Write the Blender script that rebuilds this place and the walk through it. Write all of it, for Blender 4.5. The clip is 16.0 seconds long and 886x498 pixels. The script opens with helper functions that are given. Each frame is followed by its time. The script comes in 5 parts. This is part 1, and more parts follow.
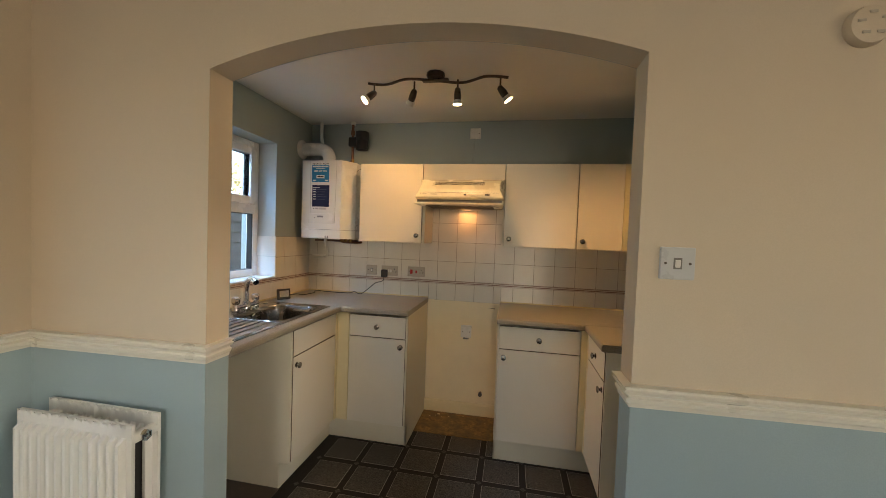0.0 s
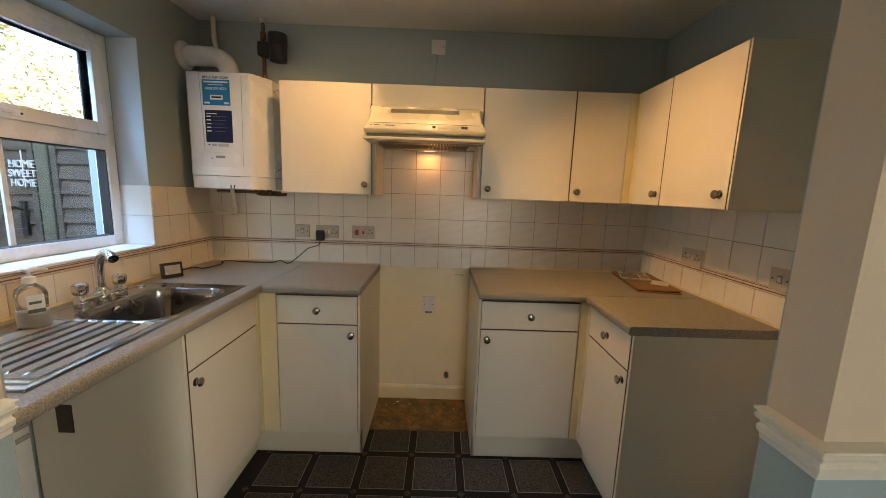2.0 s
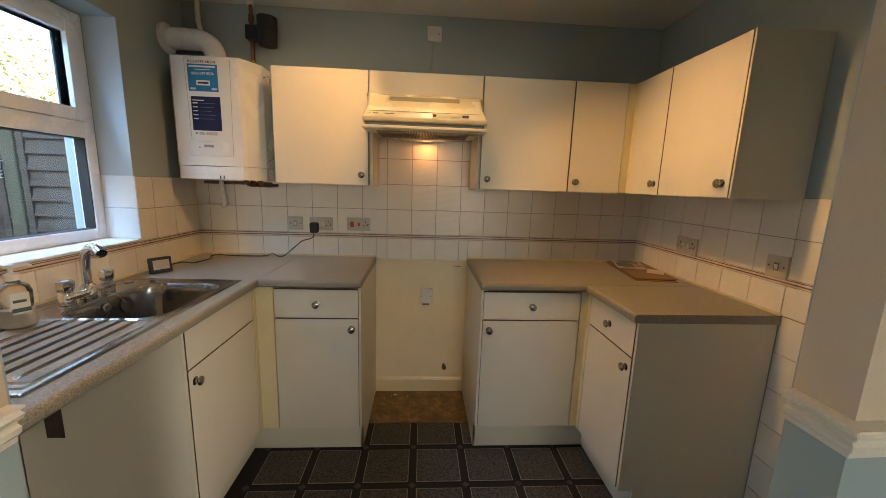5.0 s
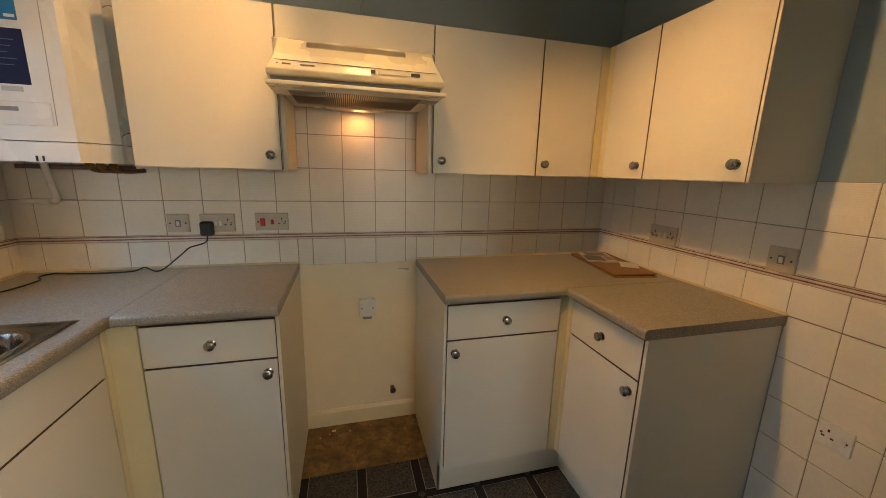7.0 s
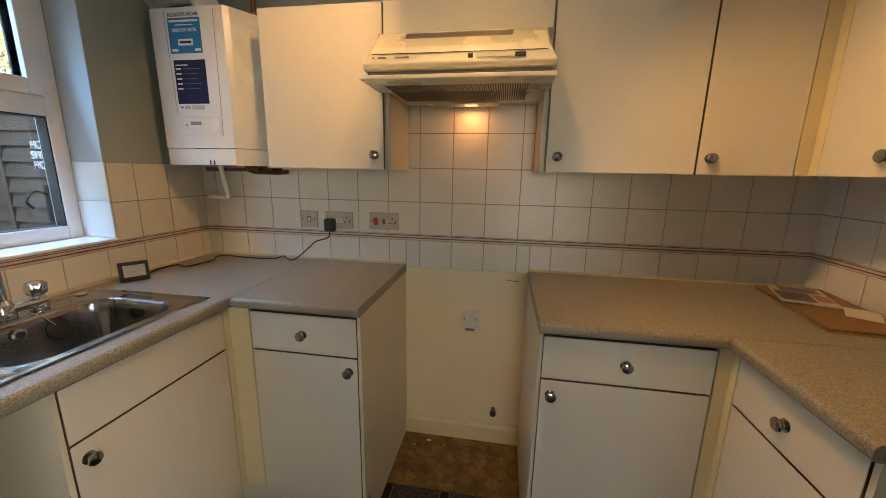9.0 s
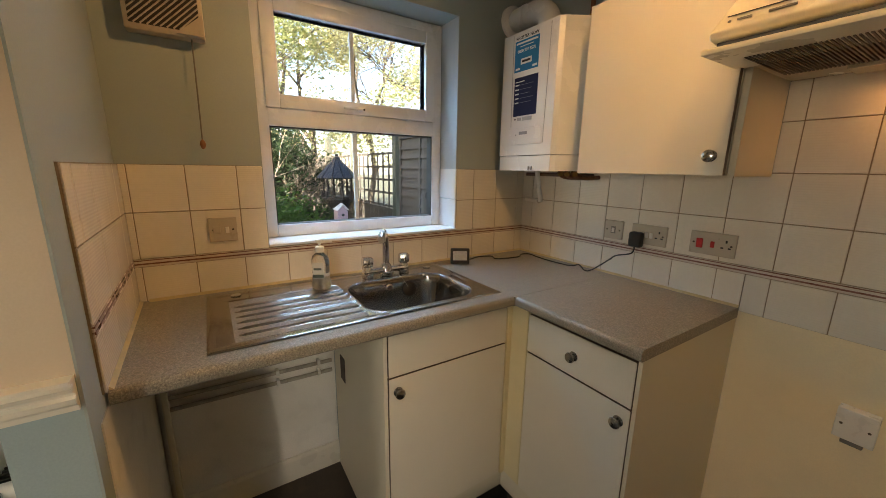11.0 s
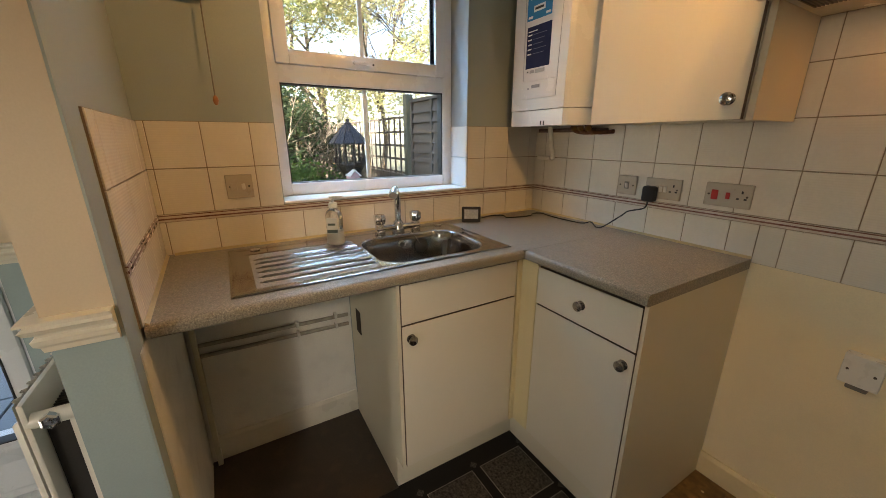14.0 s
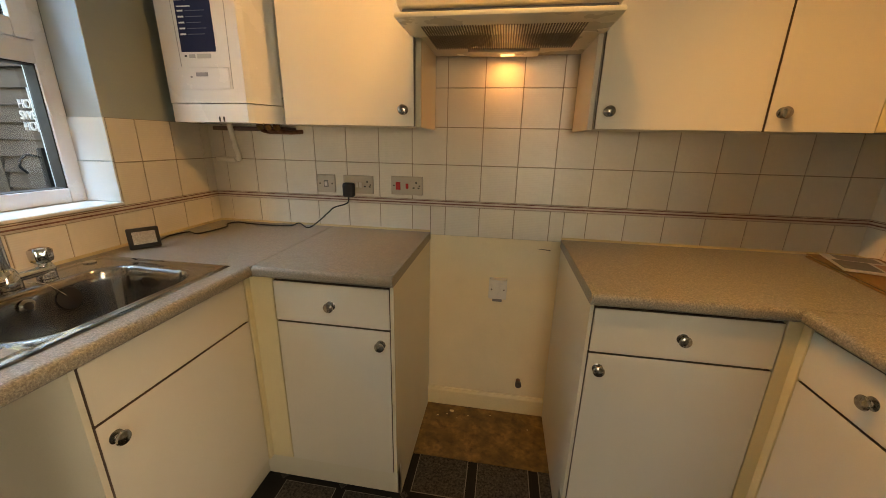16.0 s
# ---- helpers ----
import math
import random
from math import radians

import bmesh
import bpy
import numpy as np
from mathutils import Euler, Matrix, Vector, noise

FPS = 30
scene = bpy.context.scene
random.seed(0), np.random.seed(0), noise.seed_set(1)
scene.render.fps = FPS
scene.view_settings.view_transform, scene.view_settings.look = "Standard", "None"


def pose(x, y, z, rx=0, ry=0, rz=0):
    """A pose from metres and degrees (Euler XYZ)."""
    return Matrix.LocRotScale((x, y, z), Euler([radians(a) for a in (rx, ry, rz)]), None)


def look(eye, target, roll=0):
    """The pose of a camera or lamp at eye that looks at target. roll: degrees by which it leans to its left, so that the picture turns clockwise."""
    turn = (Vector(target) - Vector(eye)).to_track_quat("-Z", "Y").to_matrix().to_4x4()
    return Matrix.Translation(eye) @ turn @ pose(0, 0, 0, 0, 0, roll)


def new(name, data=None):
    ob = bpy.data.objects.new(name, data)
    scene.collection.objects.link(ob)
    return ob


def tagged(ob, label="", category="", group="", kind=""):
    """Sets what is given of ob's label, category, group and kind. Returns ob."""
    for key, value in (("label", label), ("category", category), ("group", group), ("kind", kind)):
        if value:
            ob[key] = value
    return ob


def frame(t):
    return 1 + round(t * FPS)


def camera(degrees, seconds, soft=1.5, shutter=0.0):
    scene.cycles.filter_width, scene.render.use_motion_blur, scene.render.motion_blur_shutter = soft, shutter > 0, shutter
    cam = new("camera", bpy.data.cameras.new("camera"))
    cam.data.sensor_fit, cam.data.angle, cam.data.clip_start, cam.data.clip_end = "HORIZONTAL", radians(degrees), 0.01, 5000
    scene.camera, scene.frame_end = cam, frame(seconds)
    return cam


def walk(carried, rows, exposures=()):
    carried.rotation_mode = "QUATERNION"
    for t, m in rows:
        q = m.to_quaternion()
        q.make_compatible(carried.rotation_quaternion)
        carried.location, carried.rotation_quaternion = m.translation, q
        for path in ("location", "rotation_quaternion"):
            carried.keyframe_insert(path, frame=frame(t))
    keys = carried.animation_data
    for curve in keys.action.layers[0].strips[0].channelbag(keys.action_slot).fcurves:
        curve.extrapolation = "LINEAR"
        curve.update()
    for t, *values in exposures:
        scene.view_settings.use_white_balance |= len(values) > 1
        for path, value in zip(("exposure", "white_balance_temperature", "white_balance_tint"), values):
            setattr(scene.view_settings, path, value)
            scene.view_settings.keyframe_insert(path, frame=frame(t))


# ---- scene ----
cam = camera(101.3, 16.0, soft=0.85)
PATH = [
    (0, (0.217, 3.025, 1.389), (-0.15, 4.99, 1.324), 2.1),
    (0.5, (0.16, 3.161, 1.376), (-0.197, 5.116, 1.152), 2.1),
    (1, (0.08, 3.328, 1.391), (-0.146, 5.29, 1.079), 1.9),
    (1.5, (0.01, 3.49, 1.372), (-0.005, 5.466, 1.059), 2.1),
    (2, (-0.048, 3.585, 1.366), (-0.023, 5.561, 1.059), 2.0),
    (2.5, (-0.09, 3.489, 1.408), (-0.035, 5.465, 1.106), 2.0),
    (3, (-0.104, 3.417, 1.44), (-0.042, 5.407, 1.251), 1.9),
    (3.5, (-0.128, 3.423, 1.434), (-0.058, 5.417, 1.297), 1.9),
    (4, (-0.133, 3.455, 1.378), (-0.061, 5.447, 1.216), 1.7),
    (4.2, (-0.129, 3.468, 1.363), (-0.061, 5.455, 1.146), 1.8),
    (6.5, (-0.176, 3.979, 1.35), (0.232, 5.895, 0.95), 1.7),
    (7, (-0.184, 4.034, 1.349), (0.321, 5.924, 0.933), 1.5),
    (7.5, (-0.153, 4.047, 1.346), (0.376, 5.931, 0.933), 1.2),
    (8, (-0.096, 4.119, 1.363), (0.445, 6.0, 0.95), 1.3),
    (8.5, (0.006, 4.238, 1.339), (0.246, 6.181, 0.93), 1.3),
    (9, (0.029, 4.212, 1.337), (-0.287, 6.143, 0.92), 1.0),
    (9.5, (0.034, 4.173, 1.343), (-0.854, 5.919, 0.937), 0.7),
    (10, (0.022, 4.27, 1.337), (-1.238, 5.768, 0.93), 0.5),
    (10.2, (0.009, 4.298, 1.346), (-1.37, 5.687, 0.935), 0.7),
    (12.3, (0.063, 4.402, 1.338), (-1.676, 5.292, 0.906), -0.1),
    (12.5, (0.062, 4.399, 1.318), (-1.676, 5.289, 0.887), -0.2),
    (13, (0.073, 4.403, 1.286), (-1.66, 5.292, 0.832), -0.2),
    (13.5, (0.092, 4.392, 1.265), (-1.611, 5.268, 0.689), -0.0),
    (14, (0.062, 4.356, 1.294), (-1.588, 5.323, 0.712), -0.1),
    (14.5, (-0.013, 4.313, 1.325), (-1.382, 5.651, 0.747), 0.3),
    (15, (-0.083, 4.252, 1.317), (-0.882, 6.001, 0.765), 1.2),
    (15.5, (-0.116, 4.247, 1.306), (-0.547, 6.121, 0.759), 1.4),
    (16, (-0.108, 4.28, 1.296), (-0.407, 6.173, 0.726), 1.2),
]
EXPOSURES = [(0, 3.20, 6600, 10), (1, 3.22, 6500, 10), (4, 3.22, 6400, 10), (7, 3.2, 6600, 10), (8.5, 3.14, 6500, 10), (9, 3.15, 6300, 10), (9.5, 3.0, 6900, 10), (10.2, 2.95, 7000, 10), (12.5, 3.1, 6500, 10), (13.5, 3.13, 6700, 10), (14.5, 2.98, 7000, 10), (15, 2.92, 7200, 10), (15.5, 3.17, 7500, 10), (16, 3.27, 8000, 10)]
walk(cam, [(t, look(eye, target, roll)) for t, eye, target, roll in PATH], EXPOSURES)

# ---- world, sun, large lights ----
SUN_EL, SUN_ROT = 30.0, 150.0
world = bpy.data.worlds.new("world")
scene.world = world
world.use_nodes = True
wn = world.node_tree.nodes
sky = wn.new("ShaderNodeTexSky")
sky.sky_type = "NISHITA"
sky.sun_disc = False
sky.sun_elevation, sky.sun_rotation = radians(SUN_EL), radians(SUN_ROT)
wn["Background"].inputs["Strength"].default_value = 0.08
world.node_tree.links.new(sky.outputs[0], wn["Background"].inputs["Color"])


def lamp(name, kind, m, energy, color, **more):
    data = bpy.data.lights.new(name, kind)
    data.energy, data.color = energy, color
    if kind == "AREA":
        data.shape, data.size, data.size_y = "RECTANGLE", more["w"], more["h"]
    if kind == "SPOT":
        data.spot_size, data.spot_blend, data.shadow_soft_size = radians(more["cone"]), more["blend"], more["soft"]
    if kind == "POINT":
        data.shadow_soft_size = more["soft"]
    if kind == "SUN":
        data.angle = radians(0.5)
    ob = new(name, data)
    ob.matrix_world = m
    return ob


def sun_way():
    a, e = radians(SUN_ROT), radians(SUN_EL)
    return Vector((math.sin(a) * math.cos(e), math.cos(a) * math.cos(e), math.sin(e)))


lamp("sun", "SUN", look(sun_way() * 20, (0, 0, 0)), 5.0, (1.0, 0.93, 0.82))
scene.view_settings.exposure = 3.25
WARM, SPOT_W = (1.0, 0.53, 0.18), 2.0
# added fill lamp at an assumed, unseen opening in the east dining wall
lamp("dining_window_light", "AREA", look((4.19, 1.7, 1.40), (-1.4, 4.3, 0.6)), 1.8, (1.0, 0.95, 0.87), w=1.15, h=1.05)
# added fill from the unseen south side, brightening the kitchen fronts
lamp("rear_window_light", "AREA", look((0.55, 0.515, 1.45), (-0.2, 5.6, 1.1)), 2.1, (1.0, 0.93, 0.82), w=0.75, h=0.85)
DINING_SPOT, DINING_AIM = Vector((1.70, 2.90, 2.16)), Vector((-1.20, 4.42, 0.40))
lamp("dining_spot_light", "SPOT", look(DINING_SPOT, DINING_AIM), 9.0, (1.0, 0.88, 0.72), cone=30, blend=0.7, soft=0.05)
# blue lamp added out of sight above the window head to boost the skylight
lamp("kitchen_window_sky", "AREA", look((-2.15, 4.75, 2.55), (-1.35, 5.05, 1.1)), 9.0, (0.38, 0.64, 1.0), w=1.3, h=0.45)

# ---- helpers ----
ROOT = {}


def thing(name, loc, label, category, group="", kind=""):
    ob = new(name)
    ob.empty_display_size = 0.05
    ob.location = loc
    ROOT[ob.name] = Vector(loc)
    return tagged(ob, label, category, group, kind)


def mesh_of(bm, name, mats, smooth=False):
    me = bpy.data.meshes.new(name)
    bmesh.ops.recalc_face_normals(bm, faces=bm.faces[:])
    bm.to_mesh(me)
    bm.free()
    for m in mats if isinstance(mats, (list, tuple)) else [mats]:
        me.materials.append(m)
    if smooth:
        me.polygons.foreach_set("use_smooth", [True] * len(me.polygons))
        me.set_sharp_from_angle(angle=radians(38))
    return me


def part(name, bm, mats, parent=None, label="", smooth=False, base=False):
    """One mesh object in world coordinates, with its origin at its middle (or at the middle of its base)."""
    co = np.array([v.co[:] for v in bm.verts])
    mid = Vector(((co[:, 0].min() + co[:, 0].max()) / 2, (co[:, 1].min() + co[:, 1].max()) / 2, co[:, 2].min() if base else (co[:, 2].min() + co[:, 2].max()) / 2))
    bmesh.ops.translate(bm, verts=bm.verts[:], vec=-mid)
    ob = new(name, mesh_of(bm, name, mats, smooth))
    ROOT[ob.name] = mid
    ob.location = mid
    if parent is not None:
        ob.parent = parent
        ob.location = mid - ROOT[parent.name]
    if label:
        ob["label"] = label
    return ob


def solid(name, bm, mats, label="", category="", kind="", group="", smooth=False):
    return tagged(part(name, bm, mats, smooth=smooth, base=True), label, category, group, kind)


def box(bm, x0, x1, y0, y1, z0, z1, bev=0.0, seg=2, mi=0):
    b2 = bmesh.new()
    bmesh.ops.create_cube(b2, size=1)
    for v in b2.verts:
        v.co = ((x0 + x1) / 2 + v.co.x * (x1 - x0), (y0 + y1) / 2 + v.co.y * (y1 - y0), (z0 + z1) / 2 + v.co.z * (z1 - z0))
    if bev > 0:
        bmesh.ops.bevel(b2, geom=b2.edges[:], offset=bev, segments=seg, profile=0.5, affect="EDGES")
    return merge(bm, b2, mi)


def merge(bm, b2, mi=0, m=None):
    if m is not None:
        bmesh.ops.transform(b2, matrix=m, verts=b2.verts[:])
    for f in b2.faces:
        f.material_index = mi
    me = bpy.data.meshes.new("tmp")
    b2.to_mesh(me)
    b2.free()
    n = len(bm.faces)
    bm.from_mesh(me)
    bpy.data.meshes.remove(me)
    bm.faces.ensure_lookup_table()
    for f in bm.faces[n:]:
        f.material_index = mi
    return bm


def boxed(*a, **k):
    return box(bmesh.new(), *a, **k)


def tube(bm, pts, r, n=12, mi=0, caps=True):
    """A round tube of radius r (or one radius a point) along a line of points."""
    pts = [Vector(p) for p in pts]
    rs = r if isinstance(r, (list, tuple)) else [r] * len(pts)
    rings, side = [], None
    for i, p in enumerate(pts):
        d = (pts[min(i + 1, len(pts) - 1)] - pts[max(i - 1, 0)]).normalized()
        if side is None or side.cross(d).length < 1e-4:
            side = d.orthogonal().normalized()
        side = (side - d * side.dot(d)).normalized()
        up = d.cross(side)
        rings.append([bm.verts.new(p + rs[i] * (math.cos(a) * side + math.sin(a) * up)) for a in (2 * math.pi * k / n for k in range(n))])
    for a, b in zip(rings, rings[1:]):
        for k in range(n):
            bm.faces.new((a[k], a[(k + 1) % n], b[(k + 1) % n], b[k])).material_index = mi
    if caps:
        bm.faces.new(rings[0][::-1]).material_index = mi
        bm.faces.new(rings[-1]).material_index = mi
    return bm


def lathe(bm, prof, n=20, mi=0, m=None):
    """Turns (radius, height) pairs about z."""
    b2 = bmesh.new()
    rings = [[b2.verts.new((r * math.cos(2 * math.pi * k / n), r * math.sin(2 * math.pi * k / n), h)) for k in range(n)] for r, h in prof]
    for a, b in zip(rings, rings[1:]):
        for k in range(n):
            b2.faces.new((a[k], a[(k + 1) % n], b[(k + 1) % n], b[k]))
    b2.faces.new(rings[0][::-1])
    b2.faces.new(rings[-1])
    return merge(bm, b2, mi, m)


def prism(bm, poly, axis, lo, hi, mi=0):
    """Pushes a polygon out along an axis; the polygon's pairs are the other two axes in order."""
    b2 = bmesh.new()
    k = "xyz".index(axis)
    put = lambda p, v: [*p[:k], v, *p[k:]]
    a = [b2.verts.new(put(list(p), lo)) for p in poly]
    b = [b2.verts.new(put(list(p), hi)) for p in poly]
    b2.faces.new(a)
    b2.faces.new(b[::-1])
    for i in range(len(poly)):
        j = (i + 1) % len(poly)
        b2.faces.new((a[i], b[i], b[j], a[j]))
    return merge(bm, b2, mi)


def smooth_path(pts, n=8):
    pts = [Vector(p) for p in pts]
    out = []
    for i in range(len(pts) - 1):
        p0, p1, p2, p3 = pts[max(i - 1, 0)], pts[i], pts[i + 1], pts[min(i + 2, len(pts) - 1)]
        for k in range(n):
            t = k / n
            out.append(0.5 * (2 * p1 + (p2 - p0) * t + (2 * p0 - 5 * p1 + 4 * p2 - p3) * t * t + (3 * p1 - p0 - 3 * p2 + p3) * t ** 3))
    return out + [pts[-1]]


# ---- materials ----
def material(name, color, rough=0.5, metal=0.0, vary=0.08, scale=6.0, fine=180.0, bump=0.05, tint=None, per=0.0, spec=0.5, grime=0.0, grime_col=(0.12, 0.09, 0.05), gloss_vary=0.08, ribs=None, rib_depth=0.0, stretch=(1, 1, 1)):
    """A surface with broad and fine variation of colour, roughness and relief; per: variation from object to object."""
    mat = bpy.data.materials.new(name)
    mat.use_nodes = True
    nt = mat.node_tree
    N, L = nt.nodes, nt.links
    bsdf = N["Principled BSDF"]
    geo = N.new("ShaderNodeNewGeometry")
    mp = N.new("ShaderNodeMapping")
    mp.inputs["Scale"].default_value = stretch
    L.new(geo.outputs["Position"], mp.inputs["Vector"])

    def noise_tex(sc, detail=4.0):
        t = N.new("ShaderNodeTexNoise")
        t.inputs["Scale"].default_value, t.inputs["Detail"].default_value = sc, detail
        L.new(mp.outputs[0], t.inputs["Vector"])
        return t

    def mix(fac, a, b):
        m = N.new("ShaderNodeMix")
        m.data_type = "RGBA"
        for sock, v in ((m.inputs[0], fac), (m.inputs[6], a), (m.inputs[7], b)):
            if isinstance(v, (int, float)):
                sock.default_value = v
            elif isinstance(v, tuple):
                sock.default_value = (*v, 1)
            else:
                L.new(v, sock)
        return m.outputs[2]

    def span(sock, a, b, c, d):
        r = N.new("ShaderNodeMapRange")
        L.new(sock, r.inputs[0])
        for k, v in zip((1, 2, 3, 4), (a, b, c, d)):
            r.inputs[k].default_value = v
        return r.outputs[0]

    big, small = noise_tex(scale), noise_tex(fine, 2.0)
    dark = tuple(c * (1 - vary) for c in color)
    light = tint or tuple(min(1, c * (1 + vary * 0.6)) for c in color)
    col = mix(span(big.outputs[0], 0.3, 0.7, 0, 1), dark, light)
    col = mix(span(small.outputs[0], 0.35, 0.65, 0, 0.5), col, tuple(c * (1 - vary * 1.2) for c in color))
    if per:
        info = N.new("ShaderNodeObjectInfo")
        col = mix(span(info.outputs["Random"], 0, 1, 0, per), col, tuple(c * 0.72 for c in color))
    if grime:
        g = noise_tex(scale * 2.3, 8.0)
        col = mix(span(g.outputs[0], 0.52, 0.75, 0, grime), col, grime_col)
    L.new(col, bsdf.inputs["Base Color"])
    bsdf.inputs["Metallic"].default_value = metal
    bsdf.inputs["Specular IOR Level"].default_value = spec
    L.new(span(big.outputs[0], 0.3, 0.7, max(0.02, rough - gloss_vary), min(1, rough + gloss_vary)), bsdf.inputs["Roughness"])
    height = small.outputs[0]
    if ribs:
        w = N.new("ShaderNodeTexWave")
        w.bands_direction = "Z"
        w.inputs["Scale"].default_value = ribs
        L.new(geo.outputs["Position"], w.inputs["Vector"])
        a = N.new("ShaderNodeMath")
        a.operation = "MULTIPLY_ADD"
        L.new(w.outputs["Fac"], a.inputs[0])
        a.inputs[1].default_value = rib_depth
        soft_noise = N.new("ShaderNodeMath")
        soft_noise.operation = "MULTIPLY"
        L.new(height, soft_noise.inputs[0])
        soft_noise.inputs[1].default_value = 0.12
        L.new(soft_noise.outputs[0], a.inputs[2])
        height = a.outputs[0]
    if bump:
        b = N.new("ShaderNodeBump")
        b.inputs["Strength"].default_value, b.inputs["Distance"].default_value = bump, 0.002
        L.new(height, b.inputs["Height"])
        L.new(b.outputs[0], bsdf.inputs["Normal"])
    return mat


def glow(name, color, strength):
    mat = bpy.data.materials.new(name)
    mat.use_nodes = True
    b = mat.node_tree.nodes["Principled BSDF"]
    b.inputs["Base Color"].default_value = (*color, 1)
    b.inputs["Emission Color"].default_value = (*color, 1)
    b.inputs["Emission Strength"].default_value = strength
    return mat


def glass(name, rough=0.0, color=(1, 1, 1)):
    mat = bpy.data.materials.new(name)
    mat.use_nodes = True
    b = mat.node_tree.nodes["Principled BSDF"]
    b.inputs["Base Color"].default_value = (*color, 1)
    b.inputs["Transmission Weight"].default_value = 1
    b.inputs["Roughness"].default_value = rough
    b.inputs["IOR"].default_value = 1.45
    return mat


CREAM = material("cream_wall_paint", (0.585, 0.485, 0.355), 0.6, vary=0.05, scale=2.5, fine=260, bump=0.12)
BLUE = material("duck_egg_wall_paint", (0.32, 0.40, 0.41), 0.6, vary=0.06, scale=2.5, fine=260, bump=0.12)
GREYBLUE = material("grey_blue_wall_paint", (0.34, 0.39, 0.38), 0.6, vary=0.06, scale=2.2, fine=240, bump=0.12)
CEIL = material("ceiling_paint", (0.74, 0.71, 0.64), 0.75, vary=0.04, scale=2, fine=200, bump=0.15)
GAPWALL = material("bare_cream_plaster_paint", (0.81, 0.69, 0.45), 0.6, vary=0.06, scale=4, fine=200, bump=0.15, grime=0.08, grime_col=(0.40, 0.35, 0.25))
GLOSSWHITE = material("cream_gloss_paint", (0.74, 0.69, 0.58), 0.32, vary=0.04, scale=8, fine=120, bump=0.05)
# cream gloss with the yellow of the warm lamplight put into its colour
LAMPGLOSS = material("lamp_tinted_gloss_paint", (0.74, 0.62, 0.36), 0.35, vary=0.06, scale=8, fine=120, bump=0.05)
UNIT = material("cream_unit_laminate", (0.68, 0.635, 0.53), 0.38, vary=0.03, scale=4, fine=300, bump=0.03)
UNITSIDE = material("cream_carcass_panel", (0.66, 0.61, 0.48), 0.42, vary=0.04, scale=4, fine=300, bump=0.03)
AGEDUNIT = material("yellowed_unit_laminate", (0.72, 0.63, 0.38), 0.4, vary=0.05, scale=6, fine=200, bump=0.03)
EDGE = material("brown_door_edging", (0.10, 0.06, 0.03), 0.5, vary=0.2, scale=30)
WORKTOP = material("speckled_stone_worktop", (0.265, 0.24, 0.19), 0.42, vary=0.45, scale=240, fine=560, bump=0.14, tint=(0.43, 0.395, 0.325))
TILE = material("ribbed_cream_tile", (0.73, 0.68, 0.58), 0.25, vary=0.05, scale=9, fine=90, bump=0.30, per=0.12, ribs=44.0, rib_depth=0.4, gloss_vary=0.02)
PLAINTILE = material("white_reveal_tile", (0.76, 0.76, 0.74), 0.18, vary=0.03, scale=9, bump=0.03)
GROUT = material("grout", (0.30, 0.235, 0.155), 0.8, vary=0.15, scale=30, bump=0.2)
BORDER = material("border_tile", (0.58, 0.51, 0.42), 0.25, vary=0.06, scale=20, bump=0.05)
LINE = material("brown_border_line", (0.20, 0.09, 0.06), 0.3, vary=0.15, scale=30)
UPVC = material("white_upvc", (0.76, 0.78, 0.80), 0.28, vary=0.03, scale=8, bump=0.02)
BLACK = material("black_rubber", (0.015, 0.015, 0.016), 0.5, vary=0.2, scale=30)
STEEL = material("brushed_steel", (0.38, 0.365, 0.34), 0.15, 1.0, vary=0.08, scale=8, fine=260, bump=0.04, stretch=(1, 0.15, 1))
CHROME = material("chrome", (0.72, 0.72, 0.72), 0.08, 1.0, vary=0.04, bump=0.0, gloss_vary=0.03)
PEWTER = material("antique_pewter", (0.42, 0.40, 0.37), 0.2, 1.0, vary=0.3, scale=120, bump=0.05)
BRONZE = material("dark_bronze", (0.12, 0.10, 0.08), 0.35, 0.9, vary=0.2, scale=60, bump=0.03)
BOILERWHITE = material("white_enamel", (0.74, 0.73, 0.70), 0.25, vary=0.03, scale=6, bump=0.02)
HOODCREAM = material("cream_enamel", (0.76, 0.70, 0.53), 0.28, vary=0.03, scale=6, bump=0.02)
PLASTIC = material("white_switch_plastic", (0.68, 0.66, 0.60), 0.3, vary=0.03, scale=30, bump=0.02)
IVORY = material("ivory_switch_plastic", (0.44, 0.39, 0.31), 0.35, vary=0.05, scale=30, bump=0.02)
RED = material("red_rocker", (0.45, 0.02, 0.02), 0.35, vary=0.1, scale=50, bump=0.0)
COPPER = material("copper_pipe", (0.26, 0.13, 0.08), 0.45, 0.9, vary=0.4, scale=60, grime=0.7, grime_col=(0.05, 0.04, 0.035))
VINYL = material("dark_vinyl", (0.010, 0.010, 0.011), 0.42, vary=0.6, scale=115, fine=300, bump=0.15, tint=(0.12, 0.114, 0.107), spec=0.3)
VINYLBAND = material("dark_vinyl_band", (0.008, 0.008, 0.008), 0.5, vary=0.35, scale=120, fine=400, bump=0.10, spec=0.25)
VINYLLINE = material("pale_vinyl_line", (0.25, 0.235, 0.215), 0.4, vary=0.25, scale=90, bump=0.08)
HARDBOARD = material("stained_hardboard", (0.24, 0.145, 0.050), 0.5, vary=0.55, scale=14, fine=60, bump=0.4, grime=0.75, grime_col=(0.045, 0.025, 0.012))
DARKFLOOR = material("old_dark_flooring", (0.055, 0.040, 0.030), 0.45, vary=0.3, scale=7, fine=160, bump=0.2, grime=0.3)
OUTER = material("brick_outside", (0.30, 0.17, 0.12), 0.8, vary=0.25, scale=14, bump=0.3)

